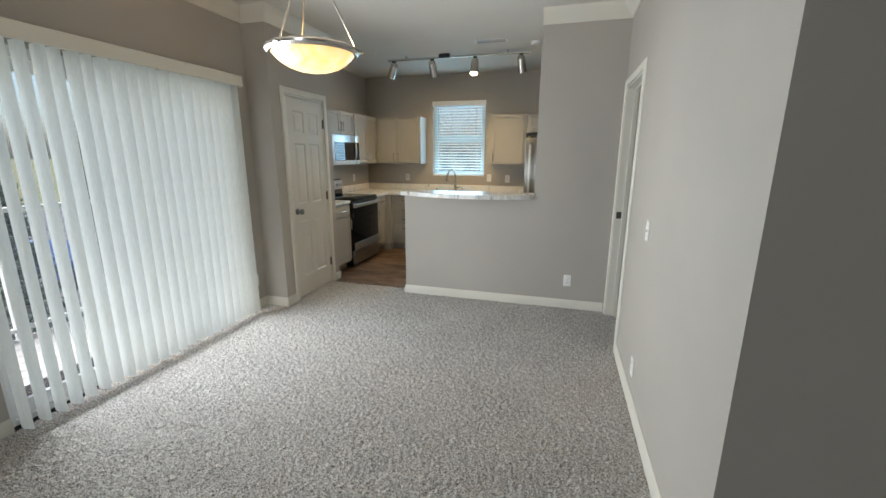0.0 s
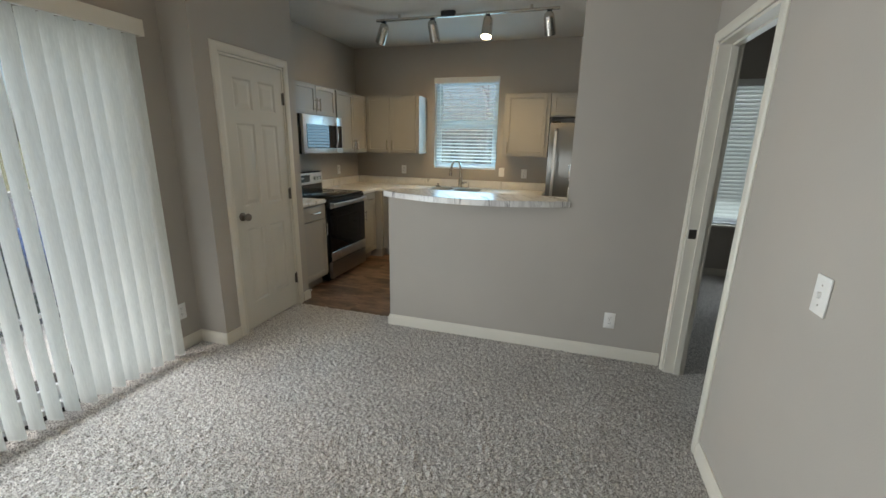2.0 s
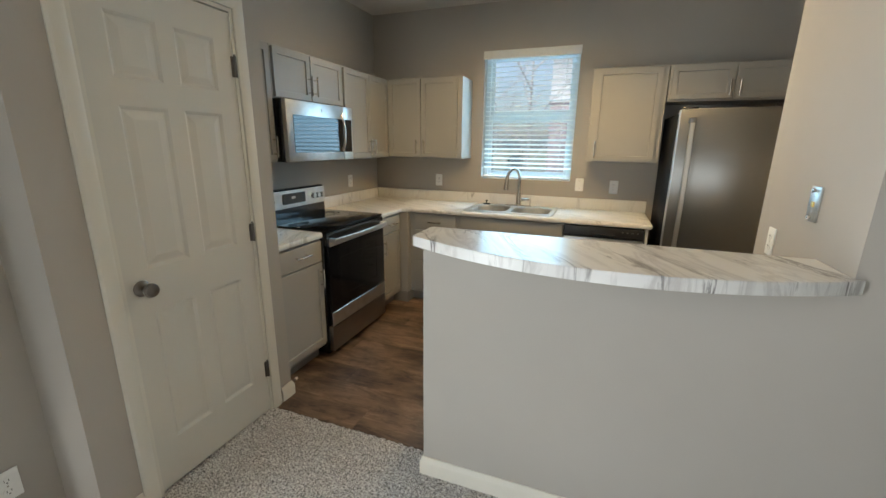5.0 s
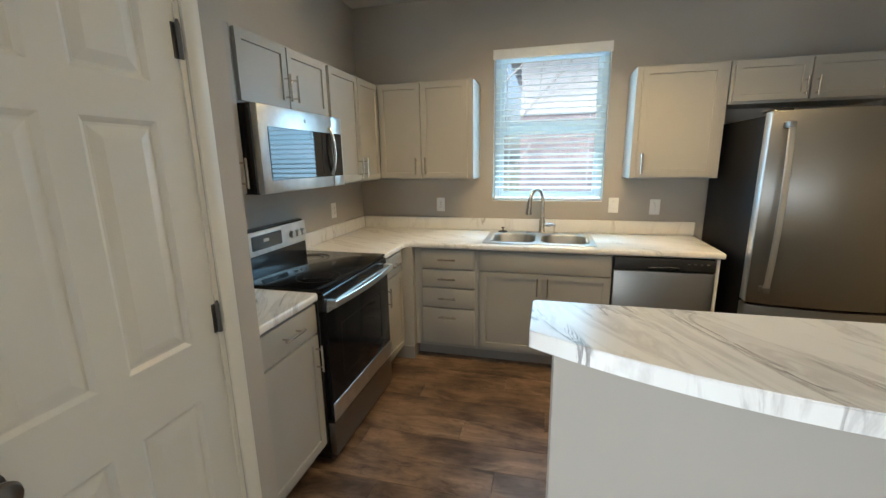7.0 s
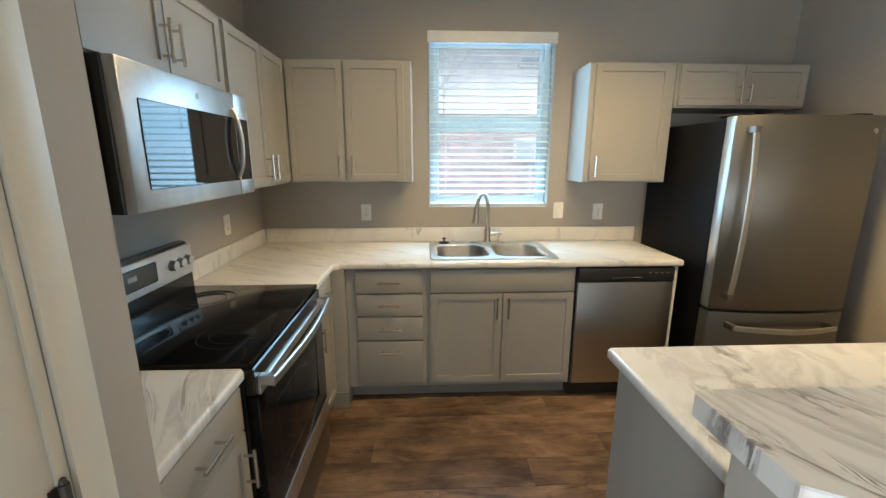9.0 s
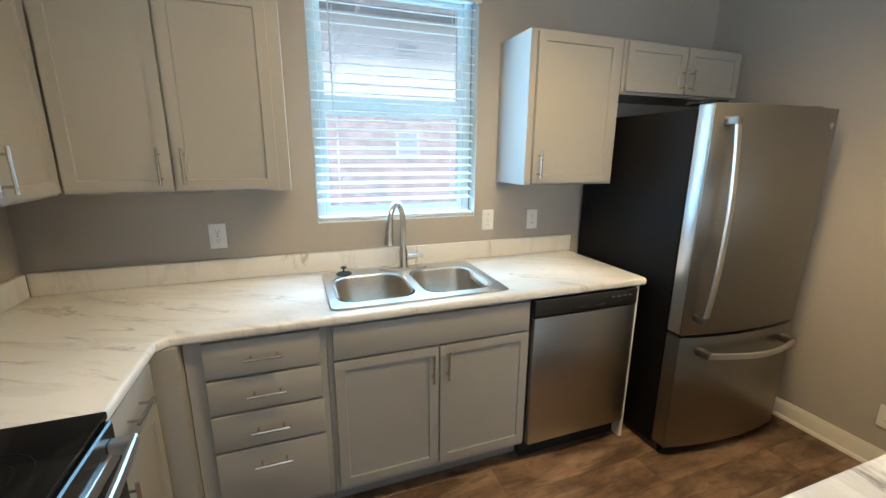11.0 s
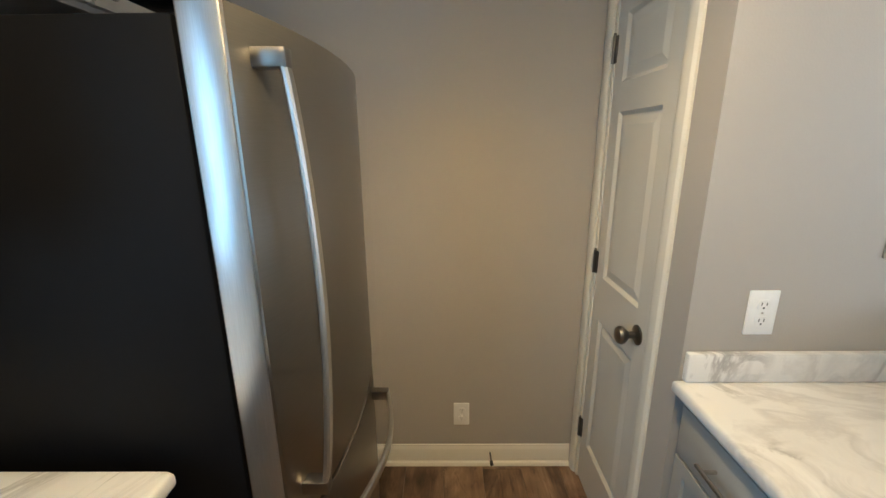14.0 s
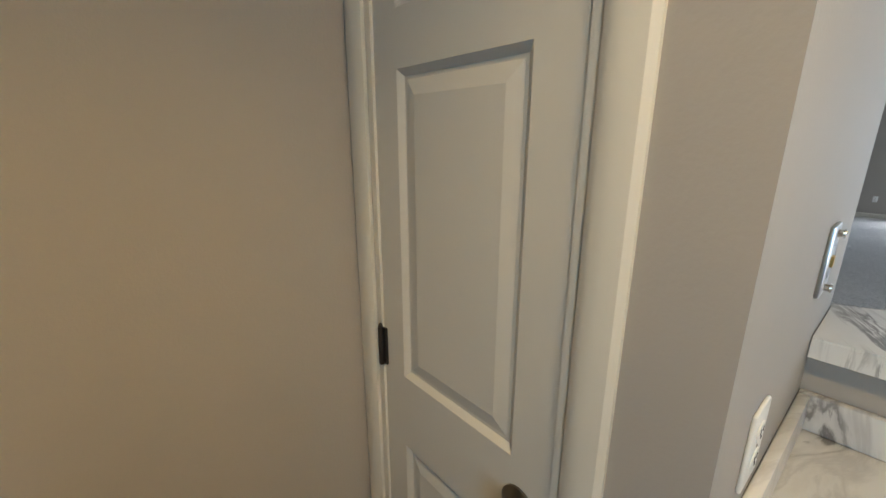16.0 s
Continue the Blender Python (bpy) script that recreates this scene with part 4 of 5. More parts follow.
def strap(bm, pts, across, width, thick):
    """A flat bar with eased edges along pts; across is its broad direction."""
    a = Vector(across).normalized()
    rings = []
    for k, p in enumerate(pts):
        d = (Vector(pts[min(k + 1, len(pts) - 1)]) - Vector(pts[max(k - 1, 0)])).normalized()
        n = d.cross(a).normalized()
        e = thick * 0.3
        corners = ((0.5, 0.5), (-0.5, 0.5), (-0.5, -0.5), (0.5, -0.5))
        ring = []
        for u, v in corners:
            su, sv = (1 if u > 0 else -1), (1 if v > 0 else -1)
            pair = [(u * width - su * e, v * thick), (u * width, v * thick - sv * e)]
            ring += pair[::-1] if su * sv > 0 else pair
        rings.append([bm.verts.new(Vector(p) + a * x + n * y) for x, y in ring])
    for r0, r1 in zip(rings, rings[1:]):
        for k in range(8):
            bm.faces.new((r0[k], r0[(k + 1) % 8], r1[(k + 1) % 8], r1[k]))
    bm.faces.new(rings[0][::-1])
    bm.faces.new(rings[-1])
    bmesh.ops.recalc_face_normals(bm, faces=bm.faces)
    return bm


rg = thing("range", "black glass-top electric range with stainless trim", "stove", (-2.65, (R0 + R1) / 2, 0))
part("body", boxed(0, 0.02, 0.02, W, 0.615, 0.895, 0.004), M_BLACK, rg, m=mr)
part("cooktop", boxed(0.001, -0.005, 0.896, W - 0.001, 0.56, 0.916, 0.004, 2), M_BGLASS, rg, "black glass cooktop", m=mr)
for cx, cy, r in ((0.20, 0.13, 0.11), (0.56, 0.13, 0.085), (0.20, 0.40, 0.085), (0.56, 0.40, 0.11)):
    bm = bmesh.new()
    for rr in (r, r * 0.66):
        prev = lathe(bm, [(rr - 0.0015, 0.0), (rr - 0.0015, 0.0006), (rr + 0.0015, 0.0006), (rr + 0.0015, 0.0)], Matrix.Translation((cx, cy, 0.9158)), 36)
    part("burner_ring", bm, M_DARKPRINT, rg, m=mr)
bm = bmesh.new()
prof = [(0.555, 0.905), (0.560, 1.10), (0.572, 1.125), (0.60, 1.13), (0.612, 1.12), (0.612, 0.905)]
a = [bm.verts.new((0, y, z)) for y, z in prof]
b = [bm.verts.new((W, y, z)) for y, z in prof]
bm.faces.new(a)
bm.faces.new(b[::-1])
for k in range(len(prof)):
    bm.faces.new((a[k], a[(k + 1) % 6], b[(k + 1) % 6], b[k]))
guard = part("backguard", bm, M_BLACK, rg, m=mr, smooth=0.4)
panel = part("control_panel", boxed(0.0, 0.549, 0.985, W, 0.560, 1.118, 0.002), M_STEEL, guard, "brushed steel control panel", m=mr)
part("display", boxed(0.245, 0.546, 1.015, 0.50, 0.5495, 1.095, 0.004), M_DISP, guard, "dark clock display", m=mr)
part("display_digits", boxed(0.34, 0.5453, 1.052, 0.385, 0.5462, 1.070), M_GREYPRINT, guard, m=mr, smooth=0)
for x in (0.055, 0.125, 0.60, 0.655, 0.71):
    part("control_knob", lathe(bmesh.new(), [(0, 0), (0.024, 0), (0.022, 0.006), (0.019, 0.022), (0, 0.024)], mr @ Matrix.Translation((x, 0.549, 1.05)) @ Matrix.Rotation(radians(90), 4, "X"), 18), M_BPLAS if x < 0.2 else M_STEEL, guard)
dr = part("oven_door", boxed(0.004, -0.018, 0.235, W - 0.004, 0.019, 0.80, 0.005, 2), M_BGLASS, rg, "black glass oven door", m=mr)
part("door_trim", boxed(0.004, -0.022, 0.235, W - 0.004, -0.017, 0.335, 0.002), M_STEEL, dr, "steel lower door trim", m=mr)
part("badge", lathe(bmesh.new(), [(0, 0), (0.012, 0), (0.012, 0.001), (0, 0.001)], mr @ Matrix.Translation((W / 2, -0.022, 0.285)) @ Matrix.Rotation(radians(90), 4, "X"), 16), M_STEEL, dr)
bm = bmesh.new()
box(bm, 0.13, -0.0188, 0.42, W - 0.13, -0.0178, 0.424)
box(bm, 0.13, -0.0188, 0.70, W - 0.13, -0.0178, 0.704)
box(bm, 0.13, -0.0188, 0.424, 0.134, -0.0178, 0.70)
box(bm, W - 0.134, -0.0188, 0.424, W - 0.13, -0.0178, 0.70)
part("window_border", bm, M_DARKPRINT, dr, m=mr, smooth=0)
part("top_trim", boxed(0.002, -0.012, 0.805, W - 0.002, 0.02, 0.893, 0.004), M_BLACK, rg, m=mr)
part("vent_strip", boxed(0.02, -0.020, 0.800, W - 0.02, -0.010, 0.835, 0.002), M_STEEL, rg, m=mr)
bm = bmesh.new()
strap(bm, [(0.024 + (W - 0.048) * k / 16, -0.056 - 0.022 * math.sin(math.pi * k / 16), 0.842) for k in range(17)], (0, 0, 1), 0.034, 0.013)
box(bm, 0.022, -0.062, 0.826, 0.052, -0.010, 0.858, 0.004)
box(bm, W - 0.052, -0.062, 0.826, W - 0.022, -0.010, 0.858, 0.004)
part("door_handle", bm, M_STEEL, dr, "curved stainless towel-bar handle", m=mr)
part("drawer", boxed(0.004, -0.018, 0.045, W - 0.004, 0.019, 0.225, 0.005, 2), M_DSTEEL, rg, "steel storage drawer", m=mr)
for x in (0.05, W - 0.05):
    for y in (0.07, 0.55):
        part("foot", lathe(bmesh.new(), [(0, 0), (0.018, 0), (0.018, 0.02), (0, 0.02)], mr @ Matrix.Translation((x, y, 0)), 10), M_BPLAS, rg)

# ---- microwave ----
mw = turned(-2.60, 4.990, 0, 90)
W = 0.745
mic = thing("microwave", "stainless over-the-range microwave with dark glass door", "microwave", (-2.78, 5.36, 1.345))
part("case", boxed(0, 0.012, 1.345, W, 0.372, 1.741, 0.004), M_BLACK, mic, m=mw)
door = part("door", boxed(0.0, -0.022, 1.347, W * 0.83, 0.011, 1.738, 0.006, 2), M_STEEL, mic, "brushed steel door", m=mw)
part("window", boxed(0.06, -0.0245, 1.405, W * 0.824, -0.021, 1.645, 0.003), M_MIRROR, door, "dark mirror-like glass window", m=mw)
part("control_panel", boxed(W * 0.834, -0.022, 1.347, W, 0.011, 1.738, 0.005, 2), M_STEEL, mic, m=mw)
part("keypad", boxed(W * 0.84, -0.0245, 1.405, W * 0.975, -0.021, 1.645, 0.003), M_MIRROR, mic, "black touch keypad", m=mw)
bm = tube(bmesh.new(), [(W * 0.80, -0.022 - 0.028 * math.sin(math.pi * k / 10) ** 0.5, 1.415 + 0.26 * k / 10) for k in range(11)], 0.009, 10)
part("door_handle", bm, M_STEEL, door, "curved vertical steel handle", m=mw)
part("badge", lathe(bmesh.new(), [(0, 0), (0.010, 0), (0.010, 0.001), (0, 0.001)], mw @ Matrix.Translation((0.36, -0.022, 1.69)) @ Matrix.Rotation(radians(90), 4, "X"), 16), M_GREYPRINT, door)

# ---- dishwasher ----
dw = thing("dishwasher", "stainless dishwasher with black control strip", "dishwasher", (-0.63, 6.45, 0))
X0, X1 = -0.926, -0.340
part("tub", boxed(X0, 6.20, 0.10, X1, 6.78, BT - 0.003), M_BPLAS, dw, smooth=0)
part("door", boxed(X0 + 0.003, 6.168, 0.112, X1 - 0.003, 6.199, 0.772, 0.006, 2), M_MSTEEL, dw, "brushed steel door panel")
cp = part("control_strip", boxed(X0 + 0.003, 6.166, 0.776, X1 - 0.003, 6.199, 0.858, 0.006, 2), M_BPLAS, dw, "black control strip with pocket handle")
bm = boxed(X0 + 0.20, 6.160, 0.790, X1 - 0.20, 6.168, 0.806, 0.003)
part("pocket_lip", bm, M_BLACK, cp)
for k in range(4):
    part("button", boxed(X1 - 0.16 + k * 0.035, 6.164, 0.826, X1 - 0.146 + k * 0.035, 6.167, 0.832, 0.001), M_DIMPRINT, cp)
part("toe_panel", boxed(X0, 6.235, 0.0, X1, 6.30, 0.10), M_BPLAS, dw, smooth=0)
end = thing("end_panel", "white end panel between dishwasher and refrigerator", "cabinet panel", (-0.325, 6.5, 0), group="kitchen cabinets")
part("board", boxed(-0.335, 6.185, 0.0, -0.316, 6.799, BT - 0.001, 0.001), M_WHITE, end)

# ---- refrigerator ----
fr = thing("refrigerator", "stainless bottom-freezer refrigerator with black sides", "refrigerator", (0.13, 6.4, 0))
FX0, FX1 = -0.243, 0.507
part("cabinet", boxed(FX0, 6.065, 0.03, FX1, 6.765, 1.69, 0.006, 2), M_FSIDE, fr, "matte black cabinet")


def bowed(x0, x1, z0, z1, back, edge, bulge, n=14):
    out = [(x1, back), (x0, back)]
    out += [(x0 + (x1 - x0) * k / n, edge - 0.036 * k / n - bulge * (1 - (2 * k / n - 1) ** 2)) for k in range(n + 1)]
    return prism(bmesh.new(), out, z0, z1, 0.004, 2)


up = part("upper_door", bowed(FX0, FX1, 0.668, 1.708, 6.058, 5.984, 0.040), M_DSTEEL, fr, "bowed brushed steel door", smooth=0.5)
lo = part("freezer_drawer", bowed(FX0, FX1, 0.055, 0.655, 6.058, 5.984, 0.040), M_DSTEEL, fr, "bowed brushed steel freezer drawer", smooth=0.5)
bm = bmesh.new()
hx = FX0 + 0.062
strap(bm, [(hx, 5.925 - 0.030 * math.sin(math.pi * k / 16) ** 0.8, 0.752 + 0.892 * k / 16) for k in range(17)], (1, 0, 0), 0.030, 0.013)
grip = part("door_handle", bm, M_STEEL, up, "curved stainless bar handle")
for z in (0.742, 1.619):
    part("handle_bracket", boxed(hx - 0.016, 5.914, z, hx + 0.016, 5.976, z + 0.032, 0.003, 2), M_DSTEEL, grip, "square dark steel bracket")
part("door_edge", boxed(FX0 - 0.0035, 5.990, 0.672, FX0 + 0.004, 6.055, 1.704, 0.002, 2), M_EDGE, up, "pale satin steel door edge")
part("door_edge", boxed(FX0 - 0.0035, 5.990, 0.060, FX0 + 0.004, 6.055, 0.650, 0.002, 2), M_DSTEEL, lo)
bm = bmesh.new()
strap(bm, [(FX0 + 0.095 + 0.56 * k / 16, 5.905 - 0.028 * k / 16 - 0.055 * math.sin(math.pi * k / 16), 0.585) for k in range(17)], (0, 0, 1), 0.030, 0.013)
grip = part("drawer_handle", bm, M_STEEL, lo, "curved stainless bar handle")
part("handle_bracket", boxed(FX0 + 0.085, 5.898, 0.568, FX0 + 0.118, 5.965, 0.602, 0.003, 2), M_DSTEEL, grip, "square dark steel bracket")
part("handle_bracket", boxed(FX0 + 0.632, 5.872, 0.568, FX0 + 0.665, 5.945, 0.602, 0.003, 2), M_DSTEEL, grip, "square dark steel bracket")
part("badge", lathe(bmesh.new(), [(0, 0), (0.016, 0), (0.016, 0.002), (0, 0.002)], Matrix.Translation((FX1 - 0.05, 5.9415, 1.63)) @ Matrix.Rotation(radians(97), 4, "X"), 18), M_GREYPRINT, up, "small round grey badge")
part("screw", lathe(bmesh.new(), [(0, 0), (0.006, 0), (0.006, 0.002), (0, 0.002)], Matrix.Translation((FX1 - 0.02, 5.9485, 0.84)) @ Matrix.Rotation(radians(97), 4, "X"), 10), M_HINGE, up)
part("hinge_cover", boxed(FX0 + 0.01, 6.00, 1.7085, FX0 + 0.10, 6.14, 1.724, 0.008, 3), M_BLACK, fr, "glossy black hinge cover")
part("hinge_cover", boxed(FX1 - 0.10, 6.00, 1.7085, FX1 - 0.01, 6.14, 1.724, 0.008, 3), M_BLACK, fr, "glossy black hinge cover")
part("toe_grille", boxed(FX0 + 0.01, 6.03, 0.0, FX1 - 0.01, 6.70, 0.05), M_BPLAS, fr, smooth=0)
part("gasket", boxed(FX0 + 0.012, 6.000, 0.654, FX1 - 0.012, 6.062, 0.669), M_BPLAS, fr, smooth=0)

# ---- ceiling things ----
tr = thing("track_light", "brushed nickel ceiling track light with four heads", "track light", (-1.12, 5.55, H))
TX0, TX1, TY = -2.02, -0.22, 5.55
part("track", boxed(TX0, TY - 0.017, H - 0.052, TX1, TY + 0.017, H - 0.030, 0.003), M_NICKEL, tr)
for x in (TX0 + 0.25, TX1 - 0.25):
    part("mounting_clip", boxed(x - 0.012, TY - 0.012, H - 0.031, x + 0.012, TY + 0.012, H), M_NICKEL, tr)
part("power_feed", boxed(-1.33, TY - 0.028, H - 0.050, -1.19, TY + 0.028, H, 0.004), M_BPLAS, tr, "black power feed box")
for x, aim, lit in ((-1.94, (-0.55, 0.35, -1), 1), (-1.42, (0.10, 0.42, -1), 1), (-0.87, (-0.02, -0.30, -1), 1), (-0.31, (0.14, 0.32, -1), 1)):
    a = Vector(aim).normalized()
    piv = Vector((x, TY, H - 0.115))
    q = Vector((0, 0, 1)).rotation_difference(a).to_matrix().to_4x4()
    at = Matrix.Translation(piv - a * 0.02) @ q
    hd = part("lamp_head", lathe(bmesh.new(), [(0, -0.03), (0.024, -0.027), (0.043, -0.008), (0.049, 0.02), (0.051, 0.165), (0.0495, 0.167), (0.047, 0.13), (0.02, 0.08), (0, 0.075)], at, 20), M_NICKEL, tr, "brushed nickel cylinder head")
    part("stem", tube(bmesh.new(), [(x, TY, H - 0.052), (x, TY, H - 0.10)], 0.008, 10), M_BPLAS, tr)
    part("adapter", boxed(x - 0.022, TY - 0.016, H - 0.066, x + 0.022, TY + 0.016, H - 0.0525, 0.002), M_BPLAS, tr)
    part("bulb", lathe(bmesh.new(), [(0, 0.076), (0.038, 0.10), (0.044, 0.145), (0.03, 0.156), (0, 0.160)], at, 16), M_BULB if lit else M_SLOT, hd, "lit warm bulb" if lit else "")

PX, PY, PZ = -1.215, 2.55, 1.955
pd = thing("pendant_light", "amber glass bowl pendant with brushed nickel rim, lit", "pendant lamp", (PX, PY, H))
atp = Matrix.Translation((PX, PY, PZ))
outer = [(0, 0.0), (0.05, 0.003), (0.10, 0.013), (0.15, 0.031), (0.19, 0.055), (0.222, 0.086), (0.238, 0.112)]
part("glass_bowl", lathe(bmesh.new(), outer + [(r - 0.006, z + 0.004) for r, z in outer[:0:-1]] + [(0, 0.006)], atp, 40), M_BOWL, pd, "glowing amber alabaster glass bowl")
part("rim", lathe(bmesh.new(), [(0.236, 0.100), (0.252, 0.098), (0.268, 0.112), (0.270, 0.124), (0.258, 0.136), (0.244, 0.140), (0.236, 0.132), (0.236, 0.100)], atp, 48), M_NICKEL, pd, "brushed nickel rim band")
for k in range(3):
    a = radians(20 + 120 * k)
    c, s = math.cos(a), math.sin(a)
    part("finial", lathe(bmesh.new(), [(0, -0.018), (0.012, -0.016), (0.015, 0), (0.012, 0.016), (0, 0.018)], Matrix.Translation((PX + 0.272 * c, PY + 0.272 * s, PZ + 0.118)) @ Matrix.Rotation(a, 4, "Z") @ Matrix.Rotation(radians(90), 4, "X"), 12), M_NICKEL, pd)
    part("rod", tube(bmesh.new(), [(PX + 0.25 * c, PY + 0.25 * s, PZ + 0.136), (PX + 0.03 * c, PY + 0.03 * s, PZ + 0.60)], 0.0055, 8), M_NICKEL, pd, "slim nickel hanging rod")
part("stem", tube(bmesh.new(), [(PX, PY, PZ + 0.58), (PX, PY, H - 0.02)], 0.009, 10), M_NICKEL, pd)
part("hub", lathe(bmesh.new(), [(0, 0.575), (0.025, 0.58), (0.038, 0.60), (0.025, 0.62), (0, 0.625)], atp, 16), M_NICKEL, pd)
part("canopy", lathe(bmesh.new(), [(0, H - PZ - 0.032), (0.03, H - PZ - 0.030), (0.058, H - PZ - 0.012), (0.064, H - PZ), (0, H - PZ)], atp, 24), M_NICKEL, pd)

vt = thing("ceiling_vent", "white metal ceiling air register", "air vent", (-0.60, 5.10, H))
bm = bmesh.new()
for a in ((-0.78, 5.03, -0.42, 5.05), (-0.78, 5.15, -0.42, 5.17), (-0.78, 5.05, -0.76, 5.15), (-0.44, 5.05, -0.42, 5.15)):
    box(bm, a[0], a[1], H - 0.008, a[2], a[3], H, 0.001)
part("frame", bm, M_WHITE, vt, smooth=0.3)
for k in range(7):
    bm = boxed(-0.16, -0.007, -0.0006, 0.16, 0.007, 0.0006)
    part("slat", bm, M_WHITE, vt, m=Matrix.Translation((-0.60, 5.058 + k * 0.014, H - 0.007)) @ Matrix.Rotation(radians(35), 4, "X"), smooth=0)
part("backing", boxed(-0.76, 5.05, H - 0.0015, -0.44, 5.15, H - 0.0005), M_SLOT, vt, smooth=0)
sd = thing("smoke_detector", "white round ceiling smoke detector", "smoke detector", (-0.12, 5.27, H))
part("housing", lathe(bmesh.new(), [(0, -0.036), (0.03, -0.036), (0.055, -0.030), (0.064, -0.014), (0.066, 0), (0, 0)], Matrix.Translation((-0.12, 5.27, H)), 24), M_WHITE, sd)
part("grille", lathe(bmesh.new(), [(0.038, -0.0365), (0.042, -0.038), (0.046, -0.0355)], Matrix.Translation((-0.12, 5.27, H)), 24), M_GREYPRINT, sd)

# ---- windows and blinds ----


def sash_window(name, x0, x1, z0, z1, y, label):
    """A single-hung vinyl window set deep in the wall; it faces -y."""
    w = thing(name, label, "window", ((x0 + x1) / 2, y, z0), kind="structure")
    f = 0.045
    bm = bmesh.new()
    box(bm, x0 + 0.001, y, z0 + 0.001, x0 + f, y + 0.06, z1 - 0.001, 0.004)
    box(bm, x1 - f, y, z0 + 0.001, x1 - 0.001, y + 0.06, z1 - 0.001, 0.004)
    box(bm, x0 + f, y, z0 + 0.001, x1 - f, y + 0.06, z0 + f, 0.004)
    box(bm, x0 + f, y, z1 - f, x1 - f, y + 0.06, z1 - 0.001, 0.004)
    part("window_frame", bm, M_VINYLF, w)
    mid = (z0 + z1) / 2
    bm = boxed(x0 + f, y + 0.005, mid - 0.022, x1 - f, y + 0.045, mid + 0.022, 0.003)
    part("meeting_rail", bm, M_VINYLF, w)
    for a, b, dy in ((z0 + f, mid - 0.022, 0.012), (mid + 0.022, z1 - f, 0.034)):
        bm = bmesh.new()
        s = 0.028
        box(bm, x0 + f, y + dy - 0.01, a, x0 + f + s, y + dy + 0.012, b, 0.002)
        box(bm, x1 - f - s, y + dy - 0.01, a, x1 - f, y + dy + 0.012, b, 0.002)
        box(bm, x0 + f + s, y + dy - 0.01, a, x1 - f - s, y + dy + 0.012, a + s, 0.002)
        box(bm, x0 + f + s, y + dy - 0.01, b - s, x1 - f - s, y + dy + 0.012, b, 0.002)
        sash = part("sash", bm, M_VINYLF, w)
        pane = part("pane", boxed(x0 + f + s, y + dy - 0.002, a + s, x1 - f - s, y + dy + 0.002, b - s), M_HAZED, sash, smooth=0)
        pane.visible_shadow = False
    return w


def slat_blind(x0, x1, z0, z1, y, tilt, gap, label, wand=True, mat=M_SLAT):
    """Horizontal blind: valance, slats, bottom rail, ladder cords and a tilt wand."""
    b = thing("window_blind", label, "window blind", ((x0 + x1) / 2, y, z1))
    part("valance", boxed(x0 - 0.008, y - 0.060, z1 - 0.066, x1 + 0.008, y - 0.048, z1 + 0.006, 0.003), M_WHITE, b, "white blind valance")
    for x in (x0 + 0.006, x1 - 0.006):
        part("valance_return", boxed(x - 0.004, y - 0.048, z1 - 0.064, x + 0.004, y - 0.02, z1 - 0.002, 0.001), M_WHITE, b)
    part("headrail", boxed(x0 + 0.01, y - 0.02, z1 - 0.05, x1 - 0.01, y + 0.025, z1 - 0.002), M_SLAT, b, smooth=0)
    n = int((z1 - 0.075 - z0 - 0.03) / gap)
    shared = None
    for k in range(n):
        z = z1 - 0.085 - k * gap
        if shared is None:
            bm = bmesh.new()
            rows = []
            L = (x1 - x0) / 2 - 0.008
            for j in range(5):
                t = -1 + j / 2
                rows.append([(-L, 0.0245 * t, 0.003 * (1 - t * t)), (L, 0.0245 * t, 0.003 * (1 - t * t))])
            up = [[bm.verts.new((p[0], p[1], p[2] + 0.0012)) for p in r] for r in rows]
            dn = [[bm.verts.new((p[0], p[1], p[2] - 0.0012)) for p in r] for r in rows]
            for j in range(4):
                bm.faces.new((up[j][0], up[j][1], up[j + 1][1], up[j + 1][0]))
                bm.faces.new((dn[j][0], dn[j + 1][0], dn[j + 1][1], dn[j][1]))
            bm.faces.new((up[0][0], dn[0][0], dn[0][1], up[0][1]))
            bm.faces.new((up[4][0], up[4][1], dn[4][1], dn[4][0]))
            shared = to_mesh("slat", bm, mat)
        s = new("slat", shared)
        s.parent = b
        s.matrix_parent_inverse = b.matrix_basis.inverted()
        s.matrix_basis = Matrix.Translation(((x0 + x1) / 2, y, z)) @ Matrix.Rotation(radians(tilt + random.uniform(-2, 2)), 4, "X")
    part("bottom_rail", boxed(x0 + 0.006, y - 0.025, z0 + 0.004, x1 - 0.006, y + 0.025, z0 + 0.022, 0.004), M_SLAT, b)
    for x in (x0 + 0.12, x1 - 0.12):
        bm = bmesh.new()
        for dy in (-0.024, 0.024):
            tube(bm, [(x, y + dy, z0 + 0.02), (x, y + dy, z1 - 0.05)], 0.0011, 5)
        part("ladder_cord", bm, M_SLAT, b)
    if wand:
        part("tilt_wand", tube(bmesh.new(), [(x0 + 0.10, y - 0.036, z1 - 0.06), (x0 + 0.104, y - 0.040, z1 - 0.62)], 0.004, 6), M_SLAT, b, "thin white tilt wand")
    return b


